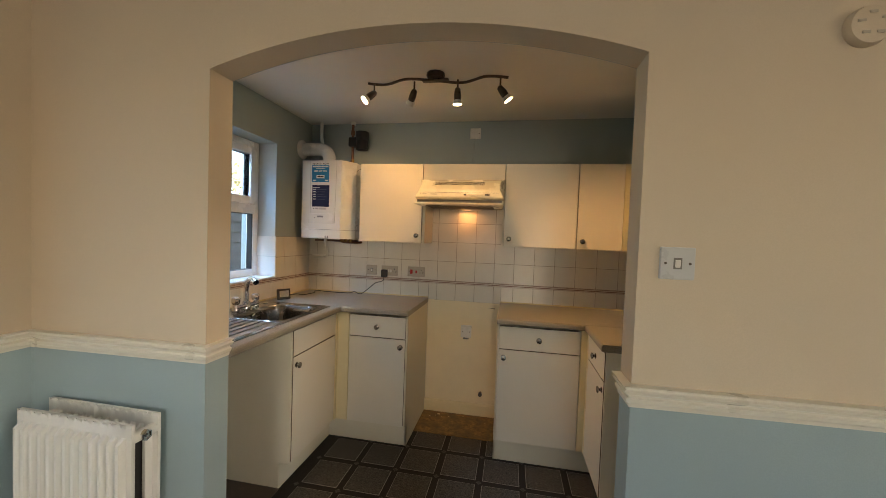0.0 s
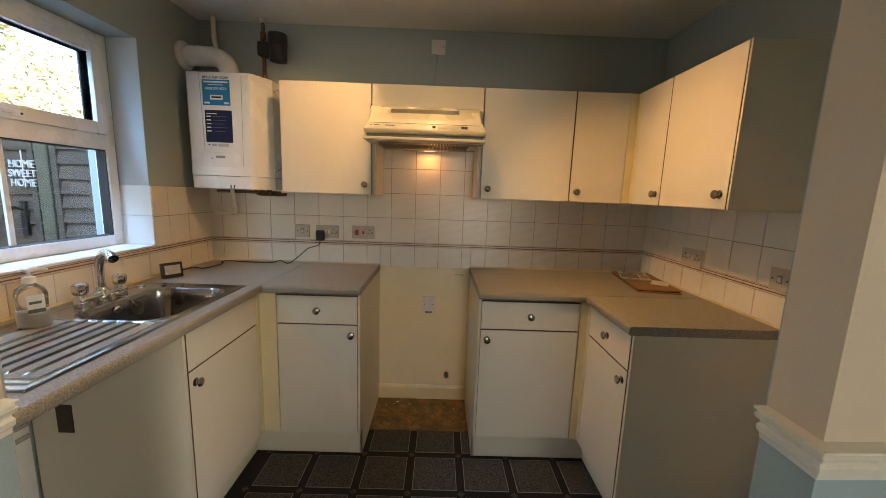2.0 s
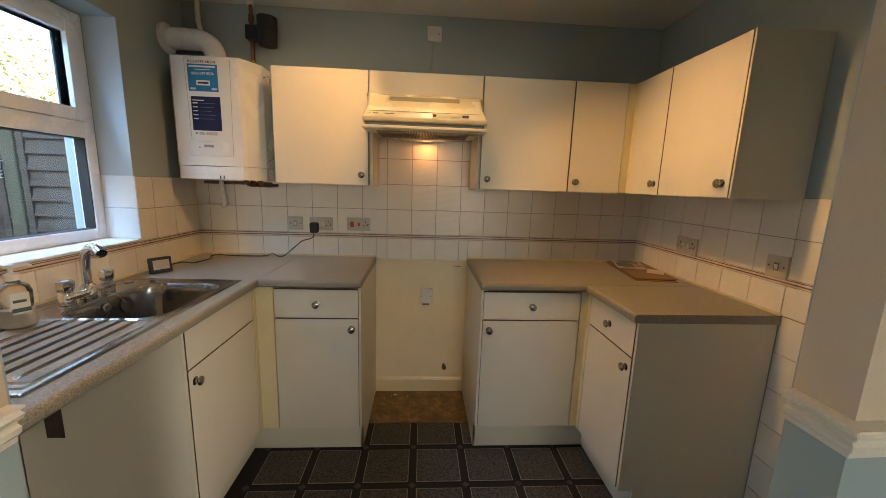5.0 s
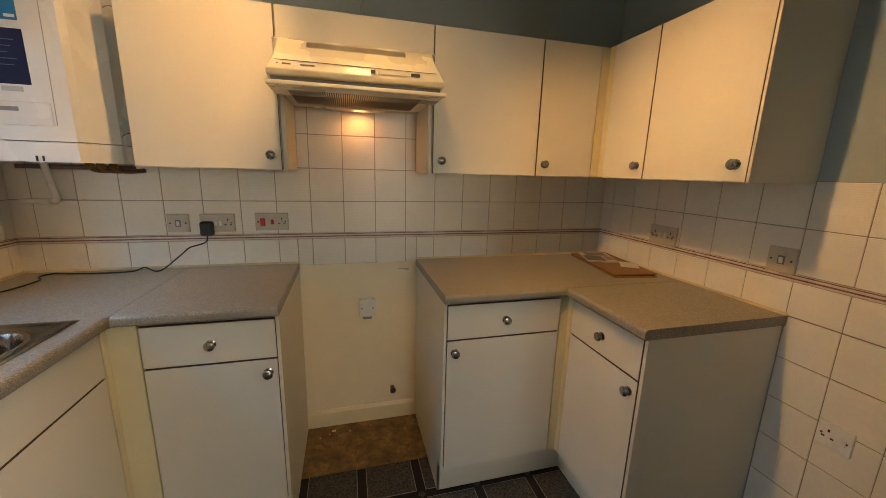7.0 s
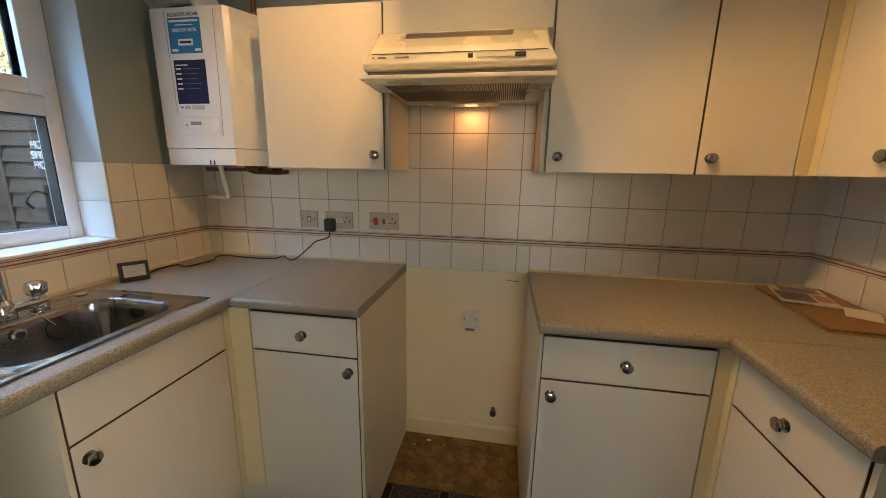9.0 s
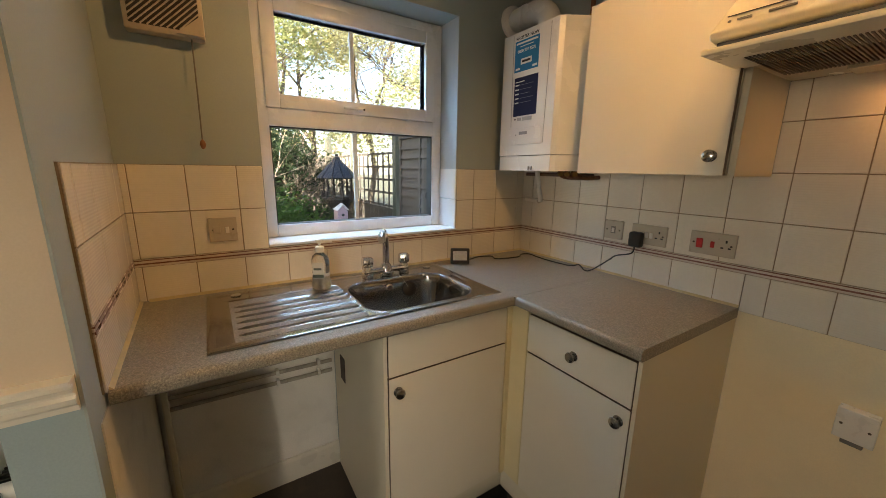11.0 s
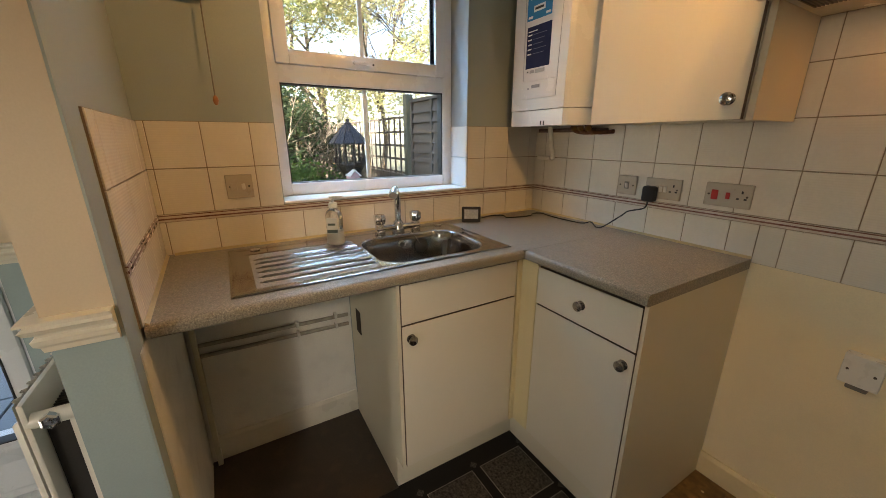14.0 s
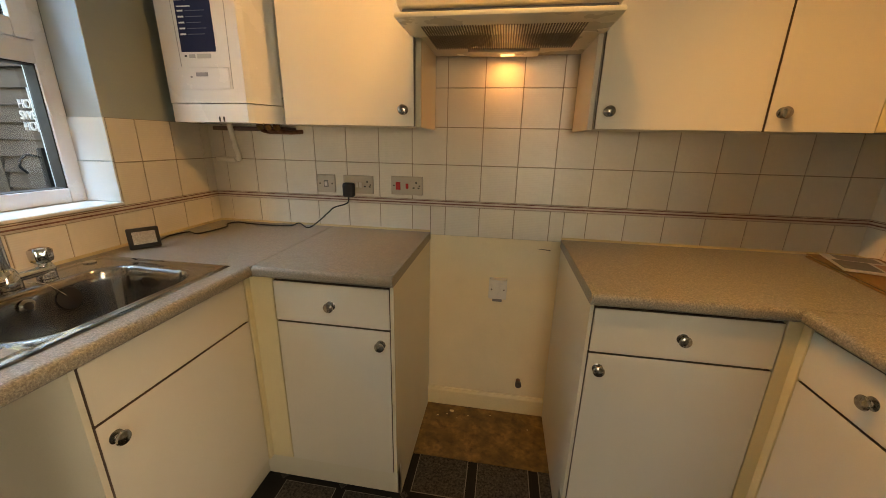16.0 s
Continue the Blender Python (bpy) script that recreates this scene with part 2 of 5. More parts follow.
# ---- structure ----
XL, XR, YB, YP0, YP1, ZC = -1.46, 1.245, 5.840, 4.048, 4.150, 2.288
WT, WB = 0.906, 0.871


def structure(name, bm, mat, label, smooth=False):
    return solid(name, bm, mat, label, "building part", "structure", smooth=smooth)


floor = structure("floor", boxed(-1.74, 4.4, 0.3, 6.0, -0.12, 0.0), VINYLBAND, "dark patterned vinyl kitchen floor")
ceiling = structure("ceiling", boxed(XL, 4.4, 0.5, YB, ZC, ZC + 0.15), CEIL, "plain painted ceiling")
structure("wall_north", boxed(XL, XR, YB, YB + 0.2, 0, ZC), GREYBLUE, "grey-blue painted kitchen wall")
structure("wall_east", boxed(XR, XR + 0.15, YP1 + 0.03, YB, 0, ZC), GREYBLUE, "grey-blue painted kitchen side wall")
# the opening here is assumed; it only holds the dining fill lamp
bm = bmesh.new()
for y0, y1, z0, z1 in ((0.5, 1.1, 0, ZC), (2.3, YP0 + 0.25, 0, ZC), (1.1, 2.3, 0, 0.85), (1.1, 2.3, 1.95, ZC)):
    box(bm, 4.2, 4.4, y0, y1, z0, z1)
structure("dining_wall_east", bm, CREAM, "cream painted dining room wall with an unseen opening added for a fill lamp")

# out-of-view block, added so that the near garden lies in shadow
structure("upper_storey", boxed(-1.74, 4.4, 0.3, 6.0, ZC + 0.16, 5.3), OUTER, "unseen brick block over the ceiling, added to shade the garden")

# rear dining wall, with an unseen opening added for the fill lamp
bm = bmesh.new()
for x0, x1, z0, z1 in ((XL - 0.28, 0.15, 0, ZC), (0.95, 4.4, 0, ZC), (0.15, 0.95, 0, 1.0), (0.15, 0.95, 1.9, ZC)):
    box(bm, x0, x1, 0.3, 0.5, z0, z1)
structure("wall_south", bm, CREAM, "cream painted rear dining wall with an unseen opening added for fill light")

# west wall: kitchen window and patio door
WY0, WY1, WZ0, WZ1 = 4.535, 5.384, 1.056, 2.015
DY0, DY1, DZ1 = 2.25, 3.735, 2.06
bm = bmesh.new()
for y0, y1, z0, z1 in ((YP0 + 0.045, WY0, 0, ZC), (WY1, YB + 0.2, 0, ZC), (WY0, WY1, 0, WZ0), (WY0, WY1, WZ1, ZC)):
    box(bm, XL - 0.28, XL, y0, y1, z0, z1)
structure("wall_west", bm, GREYBLUE, "grey-blue painted kitchen wall round a window")
bm = bmesh.new()
for y0, y1, z0, z1, mi in ((0.3, DY0, 1.0, ZC, 0), (0.3, DY0, 0, 1.0, 1), (DY1, YP0 + 0.045, 1.0, ZC, 0), (DY1, YP0 + 0.045, 0, 1.0, 1), (DY0, DY1, DZ1, ZC, 0)):
    box(bm, XL - 0.28, XL, y0, y1, z0, z1, mi=mi)
structure("dining_wall_west", bm, [CREAM, BLUE], "two-tone cream and blue dining wall beside a patio door")

# partition with its segmental arch
JL, JR, SPRING, RISE = -0.757, 0.557, 1.903, 0.108
AC, AH = (JL + JR) / 2, (JR - JL) / 2
AR = (AH * AH + RISE * RISE) / (2 * RISE)
ARC = [(AC + AH * math.cos(math.pi * k / 32), SPRING + RISE - AR + math.sqrt(AR * AR - (AH * math.cos(math.pi * k / 32)) ** 2)) for k in range(33)]


SKEW = 0.032  # the partition stands a little out of square


def wall_y(x, y=YP0):
    return y + SKEW * (x - JL)


def skewed(bm):
    for v in bm.verts:
        v.co.y = wall_y(v.co.x, v.co.y)
    return bm


def skin(bm, y0, y1, mi_low, mi_high):
    box(bm, XL, JL, y0, y1, 0, 1.0, mi=mi_low)
    box(bm, XL, JL, y0, y1, 1.0, SPRING, mi=mi_high)
    box(bm, JR, 4.2, y0, y1, 0, 1.0, mi=mi_low)
    box(bm, JR, 4.2, y0, y1, 1.0, SPRING, mi=mi_high)
    prism(bm, [(XL, SPRING), (JL, SPRING)] + ARC[::-1][1:-1] + [(JR, SPRING), (4.2, SPRING), (4.2, ZC), (XL, ZC)], "y", y0, y1, mi_high)


bm = bmesh.new()
skin(bm, YP0, YP1 - 0.004, 0, 1)
structure("arch_wall", skewed(bm), [BLUE, CREAM], "two-tone partition wall with a low segmental arch opening")
bm = bmesh.new()
box(bm, XL, JL - 0.001, YP1 - 0.004, YP1, 0, SPRING)
box(bm, JR + 0.001, XR, YP1 - 0.004, YP1, 0, SPRING)
prism(bm, [(XL, SPRING), (JL - 0.001, SPRING)] + [(x, z + 0.001) for x, z in ARC[::-1][1:-1]] + [(JR + 0.001, SPRING), (XR, SPRING), (XR, ZC), (XL, ZC)], "y", YP1 - 0.004, YP1)
structure("arch_wall_kitchen_face", skewed(bm), GREYBLUE, "grey-blue painted kitchen face of the arch wall")

# dado rail: one moulded profile swept round the dining side
DADO = [(0, 0), (0.006, 0), (0.008, 0.010), (0.014, 0.016), (0.016, 0.026), (0.010, 0.030), (0.010, 0.034), (0.020, 0.040), (0.024, 0.048), (0.018, 0.052), (0.018, 0.055), (0.026, 0.058), (0.026, 0.062), (0, 0.062)]


def moulding(name, path, prof, z, mat, label, side=1):
    """Sweeps a (proud, height) profile along a line of plan points with mitred corners."""
    bm = bmesh.new()
    pts = [Vector((*p, 0)) for p in path]
    rings = []
    for i, p in enumerate(pts):
        a = (p - pts[i - 1]).normalized() if i else None
        b = (pts[i + 1] - p).normalized() if i < len(pts) - 1 else None
        na = Vector((a.y, -a.x, 0)) * side if a else None
        nb = Vector((b.y, -b.x, 0)) * side if b else None
        n = na + nb if a and b else (na or nb)
        n = n / n.dot(na if na else nb)
        rings.append([bm.verts.new(p + n * u + Vector((0, 0, z + v))) for u, v in prof])
    for a, b in zip(rings, rings[1:]):
        for k in range(len(prof)):
            j = (k + 1) % len(prof)
            bm.faces.new((a[k], b[k], b[j], a[j]))
    bm.faces.new(rings[0])
    bm.faces.new(rings[-1][::-1])
    return structure(name, bm, mat, label)


moulding("dado_rail", [(XL, DY1 + 0.005), (XL, wall_y(XL)), (JL, YP0), (JL, YP1 - 0.006)], DADO, 0.944, GLOSSWHITE, "cream moulded dado rail turning round the wall end")
moulding("dado_rail", [(JR, wall_y(JR, YP1) - 0.006), (JR, wall_y(JR)), (4.2, wall_y(4.2))], DADO, 0.944, GLOSSWHITE, "cream moulded dado rail along the dining wall")
SKIRT = [(0, 0), (0.014, 0), (0.014, 0.085), (0.008, 0.10), (0, 0.10)]
moulding("skirting_board", [(XL, DY1 + 0.005), (XL, wall_y(XL)), (JL, YP0), (JL, YP1 - 0.006)], SKIRT, 0.0, GLOSSWHITE, "cream gloss skirting board in the dining room")
moulding("skirting_board", [(JR, wall_y(JR, YP1) - 0.006), (JR, wall_y(JR)), (4.2, wall_y(4.2))], SKIRT, 0.0, GLOSSWHITE, "cream gloss skirting board in the dining room")
moulding("skirting_board", [(-0.413, YB - 0.004), (0.157, YB - 0.004)], SKIRT, 0.0, LAMPGLOSS, "cream gloss skirting board in the cooker gap, tinted with warm lamplight")
moulding("skirting_board", [(XL, YP1 - 0.02), (XL, 4.752)], [(0, 0), (0.014, 0), (0.014, 0.100), (0.008, 0.117), (0, 0.117)], 0.0, GLOSSWHITE, "white skirting board in the appliance space")
structure("gap_wall_paint", boxed(-0.425, 0.17, YB - 0.004, YB, 0, 0.893), GAPWALL, "scuffed cream painted wall in the cooker gap")
structure("appliance_space_paint", boxed(XL, XL + 0.004, YP1 - 0.02, 4.752, 0, WB), material("white_gap_paint", (0.80, 0.77, 0.70), 0.6, vary=0.08, scale=5, grime=0.2, grime_col=(0.35, 0.32, 0.27)), "white painted wall behind the appliance space")
structure("bare_floor", boxed(-0.425, 0.17, 5.500, YB - 0.016, 0, 0.006), HARDBOARD, "bare stained brown board in the cooker gap")
structure("appliance_space_paint", skewed(boxed(XL, -0.815, YP1, YP1 + 0.003, 0, WB)), bpy.data.materials["white_gap_paint"], "white painted wall end beside the appliance space")
structure("bare_floor", boxed(XL + 0.014, -0.955, YP1 - 0.02, 4.752, 0, 0.005), DARKFLOOR, "old dark brown flooring in the appliance space")
structure("ground", boxed(-90, -1.741, -80, 90, -0.5, -0.13), material("garden_soil", (0.10, 0.10, 0.055), 0.9, vary=0.4, scale=3, fine=40, bump=0.6), "garden ground with soil and moss")

# ---- kitchen units ----
UNIT_DEPTH = 0.48


def turn(x, y, deg):
    return pose(x, y, 0, 0, 0, deg)


def placed(bm, m):
    bmesh.ops.transform(bm, matrix=m, verts=bm.verts[:])
    return bm


def door_panel(x0, x1, z0, z1, m, th=0.018):
    """A laminate door with brown edging on its four thin sides; its front face lies at y = 0."""
    bm = boxed(x0, x1, 0, th, z0, z1, bev=0.0012, seg=1)
    for f in bm.faces:
        n = f.normal
        f.material_index = 0 if abs(n.y) > 0.6 else 1
    return placed(bm, m)


def knob(x, z, m, parent):
    bm = lathe(bmesh.new(), [(0.0150, 0), (0.0155, 0.0015), (0.0120, 0.003), (0.0075, 0.005), (0.0070, 0.009), (0.0110, 0.013), (0.0155, 0.016), (0.0168, 0.019), (0.0150, 0.0225), (0.0085, 0.0250), (0.0035, 0.0258)], 20, m=m @ pose(x, 0, z, 90, 0, 0))
    return part("knob", bm, PEWTER, parent, "pewter knob with a beaded rim", smooth=True)


def base_unit(m, w, label, drawer_knob=True, door_knob=0, left_panel=False, right_panel=False, depth=UNIT_DEPTH):
    base = m.translation
    u = thing("base_unit", base, label, "kitchen cabinet", "base units")
    bm = bmesh.new()
    box(bm, 0.001, 0.017, 0.020, depth, 0.146, WB - 0.004)
    box(bm, w - 0.017, w - 0.001, 0.020, depth, 0.146, WB - 0.004)
    box(bm, 0.017, w - 0.017, 0.020, depth, 0.146, 0.162)
    box(bm, 0.017, w - 0.017, depth - 0.010, depth, 0.162, WB - 0.004)
    part("body", placed(bm, m), UNITSIDE, u)
    d = part("drawer_front", door_panel(0.002, w - 0.002, 0.723, 0.860, m), [UNIT, EDGE], u)
    if drawer_knob:
        knob(w / 2, 0.790, m, d)
    d = part("door", door_panel(0.002, w - 0.002, 0.150, 0.717, m), [UNIT, EDGE], u)
    knob(0.032 if door_knob == 0 else w - 0.032, 0.670, m, d)
    return u


def plinth(m, x0, x1, label):
    tagged(part("plinth", placed(boxed(x0, x1, 0, 0.016, 0.001, 0.145, bev=0.001, seg=1), m), UNITSIDE, base=True), label, "plinth", "plinths")


def panel(name, bm, label, mat=UNITSIDE):
    tagged(part(name, bm, mat, base=True), label, "panel")


FB, FL, FR = 5.259, -0.896, 0.682
base_unit(turn(-0.812, FB, 0), 0.388, "cream base unit with one drawer beside the cooker gap", door_knob=1)
base_unit(turn(0.168, FB, 0), 0.476, "wide cream base unit with one drawer beside the cooker gap", door_knob=0)
base_unit(turn(FL, 4.764, 90), 0.474, "cream sink base unit with a plain false drawer", drawer_knob=False, door_knob=0, depth=0.55)
base_unit(turn(FR, 5.232, -90), 0.364, "cream end base unit with one drawer", door_knob=1, depth=0.55)
NOTCH = [(FB + 0.004, 0.146), (FB + 0.050, 0.146), (FB + 0.050, 0.001), (YB - 0.006, 0.001), (YB - 0.006, WB - 0.001), (FB + 0.004, WB - 0.001)]
panel("side_panel", prism(bmesh.new(), NOTCH, "x", -0.424, -0.413), "cream side panel along the cooker gap")
panel("side_panel", prism(bmesh.new(), NOTCH, "x", 0.157, 0.167), "cream side panel along the cooker gap")
panel("end_panel", prism(bmesh.new(), [(FR + 0.004, 0.146), (0.748, 0.146), (0.748, 0.001), (XR - 0.009, 0.001), (XR - 0.009, WB - 0.001), (FR + 0.004, WB - 0.001)], "y", 4.855, 4.867), "plain cream end panel closing the base units")
panel("sink_side_panel", prism(bmesh.new(), [(XL + 0.02, 0.001), (-0.962, 0.001), (-0.962, 0.146), (FL - 0.004, 0.146), (FL - 0.004, WB - 0.001), (XL + 0.02, WB - 0.001)], "y", 4.751, 4.763), "cream side panel beside the appliance space")
panel("corner_post", boxed(FL - 0.02, FL + 0.004, 5.240, 5.262, 0.146, WB - 0.001, bev=0.002, seg=1), "yellowed cream corner post between base units", AGEDUNIT)
panel("corner_post", boxed(FL - 0.005, -0.814, FB + 0.002, FB + 0.02, 0.146, WB - 0.001, bev=0.002, seg=1), "yellowed cream corner post between base units", AGEDUNIT)
panel("corner_post", boxed(0.646, FR + 0.018, FB + 0.002, FB + 0.02, 0.146, WB - 0.001, bev=0.002, seg=1), "yellowed cream corner post between base units", AGEDUNIT)
panel("corner_post", boxed(FR, FR + 0.018, 5.234, 5.272, 0.146, WB - 0.001, bev=0.002, seg=1), "yellowed cream corner post between base units", AGEDUNIT)
plinth(turn(-0.960, FB + 0.050, 0), 0, 0.547, "cream plinth under the base units")
plinth(turn(0.157, FB + 0.050, 0), 0, 0.590, "cream plinth under the base units")
plinth(turn(-0.960, 4.752, 90), 0, 0.580, "cream plinth under the sink unit")
plinth(turn(0.745, 5.325, -90), 0, 0.458, "cream plinth under the end unit")

# worktops with rolled front edges


def roll(a, b, z0, z1, r=0.014):
    """A worktop section: b is the rolled front edge."""
    s = 1 if b > a else -1
    arc = [(b - s * r + s * r * math.sin(t), z1 - r + r * math.cos(t)) for t in (k * math.pi / 12 for k in range(7))]
    arc += [(b - s * r * 0.6 + s * r * 0.6 * math.cos(t), z0 + r * 0.6 - r * 0.6 * math.sin(t)) for t in (k * math.pi / 8 for k in range(5))]
    return [(a, z0), (a, z1)] + arc


LFX, BFY, RFX, REND = -0.871, 5.246, 0.660, 4.847
sw = thing("worktop", (-1.16, 4.97, WB), "speckled beige stone-effect worktop holding the sink", "worktop", "worktops")
part("front_edge", prism(bmesh.new(), roll(-0.95, LFX, WB, WT), "y", YP1 + 0.002, BFY), WORKTOP, sw, smooth=True)
for a in ((-0.95, LFX - 0.001, BFY, YB - 0.008), (XL + 0.008, -1.30, YP1 - 0.020, YB - 0.008), (-1.30, -0.95, YP1 - 0.020, 4.745), (-1.30, -0.95, 5.170, YB - 0.008)):
    part("slab", boxed(*a, WB, WT), WORKTOP, sw)
bm = prism(bmesh.new(), roll(YB - 0.008, BFY, WB, WT), "x", LFX + 0.0008, -0.411)
tagged(part("worktop", bm, WORKTOP, base=True, smooth=True), "speckled beige worktop beside the cooker gap", "worktop", "worktops")
bm = prism(bmesh.new(), roll(YB - 0.008, BFY, WB, WT), "x", 0.153, XR - 0.008)
tagged(part("worktop", bm, WORKTOP, base=True, smooth=True), "speckled beige corner worktop beside the cooker gap", "worktop", "worktops")
bm = prism(bmesh.new(), roll(XR - 0.008, RFX, WB, WT), "y", REND, BFY + 0.0008)
tagged(part("worktop", bm, WORKTOP, base=True, smooth=True), "speckled beige end worktop with a cut end", "worktop", "worktops")

# ---- wall units ----
UZ0, UZ1, UFY, UFX = 1.343, 1.901, 5.540, 0.958


def wall_unit(m, w, label, side, z0=UZ0, knobbed=True, depth=0.29):
    u = thing("wall_unit", m.translation + Vector((0, 0, z0)), label, "kitchen cabinet", "wall units")
    bm = bmesh.new()
    box(bm, 0.001, 0.017, 0.020, depth, z0, UZ1)
    box(bm, w - 0.017, w - 0.001, 0.020, depth, z0, UZ1)
    box(bm, 0.017, w - 0.017, 0.020, depth, z0 + 0.001, z0 + 0.017)
    box(bm, 0.017, w - 0.017, 0.020, depth, UZ1 - 0.017, UZ1 - 0.001)
    box(bm, 0.017, w - 0.017, depth - 0.008, depth - 0.001, z0 + 0.017, UZ1 - 0.017)
    part("body", placed(bm, m), UNITSIDE, u)
    d = part("door", door_panel(0.002, w - 0.002, z0 - 0.002, UZ1, m), [UNIT, EDGE], u)
    if knobbed:
        knob(0.036 if side == 0 else w - 0.036, z0 + 0.050, m, d)
    return u


wall_unit(turn(-0.886, UFY, 0), 0.472, "cream wall unit beside the boiler", 1)
wall_unit(turn(-0.412, UFY, 0), 0.574, "short cream bridging unit over the cooker hood", 0, z0=1.70, knobbed=False)
wall_unit(turn(0.164, UFY, 0), 0.473, "wide cream wall unit beside the cooker hood", 0)
cu = wall_unit(turn(0.639, UFY, 0), 0.282, "narrow cream corner wall unit", 0)
cr = wall_unit(turn(UFX, 5.505, -90), 0.240, "narrow cream wall unit by the corner", 1, depth=0.275)
wall_unit(turn(UFX, 5.263, -90), 0.397, "cream end wall unit", 1, depth=0.275)
panel("wall_unit_end_panel", boxed(UFX + 0.003, XR - 0.002, 4.858, 4.866, UZ0 - 0.003, UZ1 + 0.002), "plain cream end panel of the wall units")
part("corner_strip", boxed(0.922, UFX + 0.016, UFY + 0.002, UFY + 0.018, UZ0, UZ1), AGEDUNIT, cu)
part("corner_strip", boxed(UFX + 0.002, UFX + 0.018, 5.506, UFY, UZ0, UZ1), AGEDUNIT, cr)
panel("hood_side_strip", boxed(-0.412, -0.396, UFY + 0.02, YB - 0.008, UZ0 - 0.004, 1.70), "cream unit side in the hood recess")
panel("hood_side_strip", boxed(0.147, 0.162, UFY + 0.02, YB - 0.008, UZ0 - 0.004, 1.70), "cream unit side in the hood recess")

# sealant along the back of the worktops
SEAL = material("yellowed_sealant", (0.62, 0.52, 0.30), 0.45, vary=0.15, scale=30, bump=0.1)
for x0, x1 in ((XL + 0.012, -0.412), (0.153, XR - 0.012)):
    structure("sealant_bead", prism(bmesh.new(), [(YB - 0.0085, WT), (YB - 0.0175, WT), (YB - 0.0085, WT + 0.008)], "x", x0, x1), SEAL, "yellowed sealant bead behind the worktop")
structure("sealant_bead", prism(bmesh.new(), [(XL + 0.0085, WT), (XL + 0.0175, WT), (XL + 0.0085, WT + 0.008)], "y", YP1 + 0.01, YB - 0.012), SEAL, "yellowed sealant bead behind the sink worktop")
structure("sealant_bead", prism(bmesh.new(), [(XR - 0.0085, WT), (XR - 0.0165, WT), (XR - 0.0085, WT + 0.008)], "y", REND, YB - 0.012), SEAL, "yellowed sealant bead along the side worktop")
structure("sealant_bead", skewed(prism(bmesh.new(), [(YP1 + 0.0085, WT), (YP1 + 0.0165, WT), (YP1 + 0.0085, WT + 0.008)], "x", XL + 0.012, -0.875)), SEAL, "yellowed sealant bead at the worktop end")

# ---- cooker hood ----
def build_hood():
    x0, x1 = -0.419, 0.160
    h = thing("cooker_hood", ((x0 + x1) / 2, 5.55, 1.60), "cream enamel cooker hood with its lamp on", "cooker hood")
    prof = [(YB - 0.01, 1.612), (YB - 0.01, 1.698), (5.548, 1.698), (5.548, 1.788), (5.505, 1.786), (5.455, 1.768), (5.400, 1.728), (5.370, 1.700), (5.352, 1.652), (5.362, 1.640), (5.40, 1.634), (5.40, 1.612)]
    bm = prism(bmesh.new(), prof, "x", x0, x1)
    for v in bm.verts:
        if v.co.y < 5.47 and v.co.z > 1.69:
            v.co.x += 0.028 if v.co.x < -0.2 else -0.028
    bmesh.ops.bevel(bm, geom=[e for e in bm.edges if e.calc_face_angle(0) > 0.3 and max(v.co.y for v in e.verts) < 5.54], offset=0.005, segments=3, profile=0.6, affect="EDGES")
    body = part("body", bm, HOODCREAM, h, smooth=True)
    bm = bmesh.new()
    for r in range(4):
        for k in range(46):
            x = -0.30 + k * 0.0072 + (0.0036 if r % 2 else 0)
            y, z = 5.415 + r * 0.009, 1.7389 + r * 0.00655
            box(bm, x, x + 0.0046, y - 0.0022, y + 0.0022, z - 0.003, z + 0.0024)
    part("vent_grille", bm, BRONZE, body, "row of dark vent slots")["kind"] = "stuff"
    part("visor", boxed(x0 + 0.004, x1 - 0.004, 5.318, 5.50, 1.600, 1.613, bev=0.004, seg=2), HOODCREAM, h, smooth=True)
    part("visor_gap", boxed(x0 + 0.012, x1 - 0.012, 5.372, 5.50, 1.613, 1.634), material("grey_trim", (0.13, 0.13, 0.13), 0.45, vary=0.1, scale=40), h, "dark grey recessed strip")
    part("trim_line", boxed(x0 + 0.03, x1 - 0.03, 5.3585, 5.3645, 1.6800, 1.6808), BRONZE, body)
    for i, (a, b) in enumerate(((-0.095, -0.080), (-0.070, 0.035), (0.040, 0.070))):
        part("slider_slot" if i != 1 else "slider_rail", boxed(a, b, 5.3500, 5.3560, 1.662, 1.672), BRONZE if i != 1 else HOODCREAM, body)
    for a, b in ((-0.385, -0.380), (-0.368, -0.343), (-0.315, -0.272)):
        part("print_mark", boxed(a, b, 5.3535, 5.3580, 1.667, 1.6705), material("grey_print", (0.22, 0.20, 0.16), 0.5), body)
    bm = bmesh.new()
    for k in range(60):
        box(bm, -0.36 + k * 0.0075, -0.3565 + k * 0.0075, 5.40, 5.66, 1.598, 1.6115)
    f = part("grease_filter", bm, material("greasy_grey_filter", (0.16, 0.13, 0.09), 0.5, 0.4, vary=0.2, scale=40), h, "greasy ribbed grey filter")
    f["kind"] = "stuff"
    part("lamp_strip", boxed(-0.26, -0.01, 5.716, 5.800, 1.600, 1.611, bev=0.003), HOODCREAM, h)
    part("lamp_lens", boxed(-0.145, -0.095, 5.748, 5.782, 1.5985, 1.604, bev=0.003), glow("hood_lamp_lens", (1.0, 0.50, 0.18), 0.35), h, "glowing warm lamp lens")
    lamp("hood_lamp", "AREA", look((-0.12, 5.765, 1.592), (-0.12, 5.775, 0)), 0.045, (1.0, 0.42, 0.12), w=0.06, h=0.03)


build_hood()


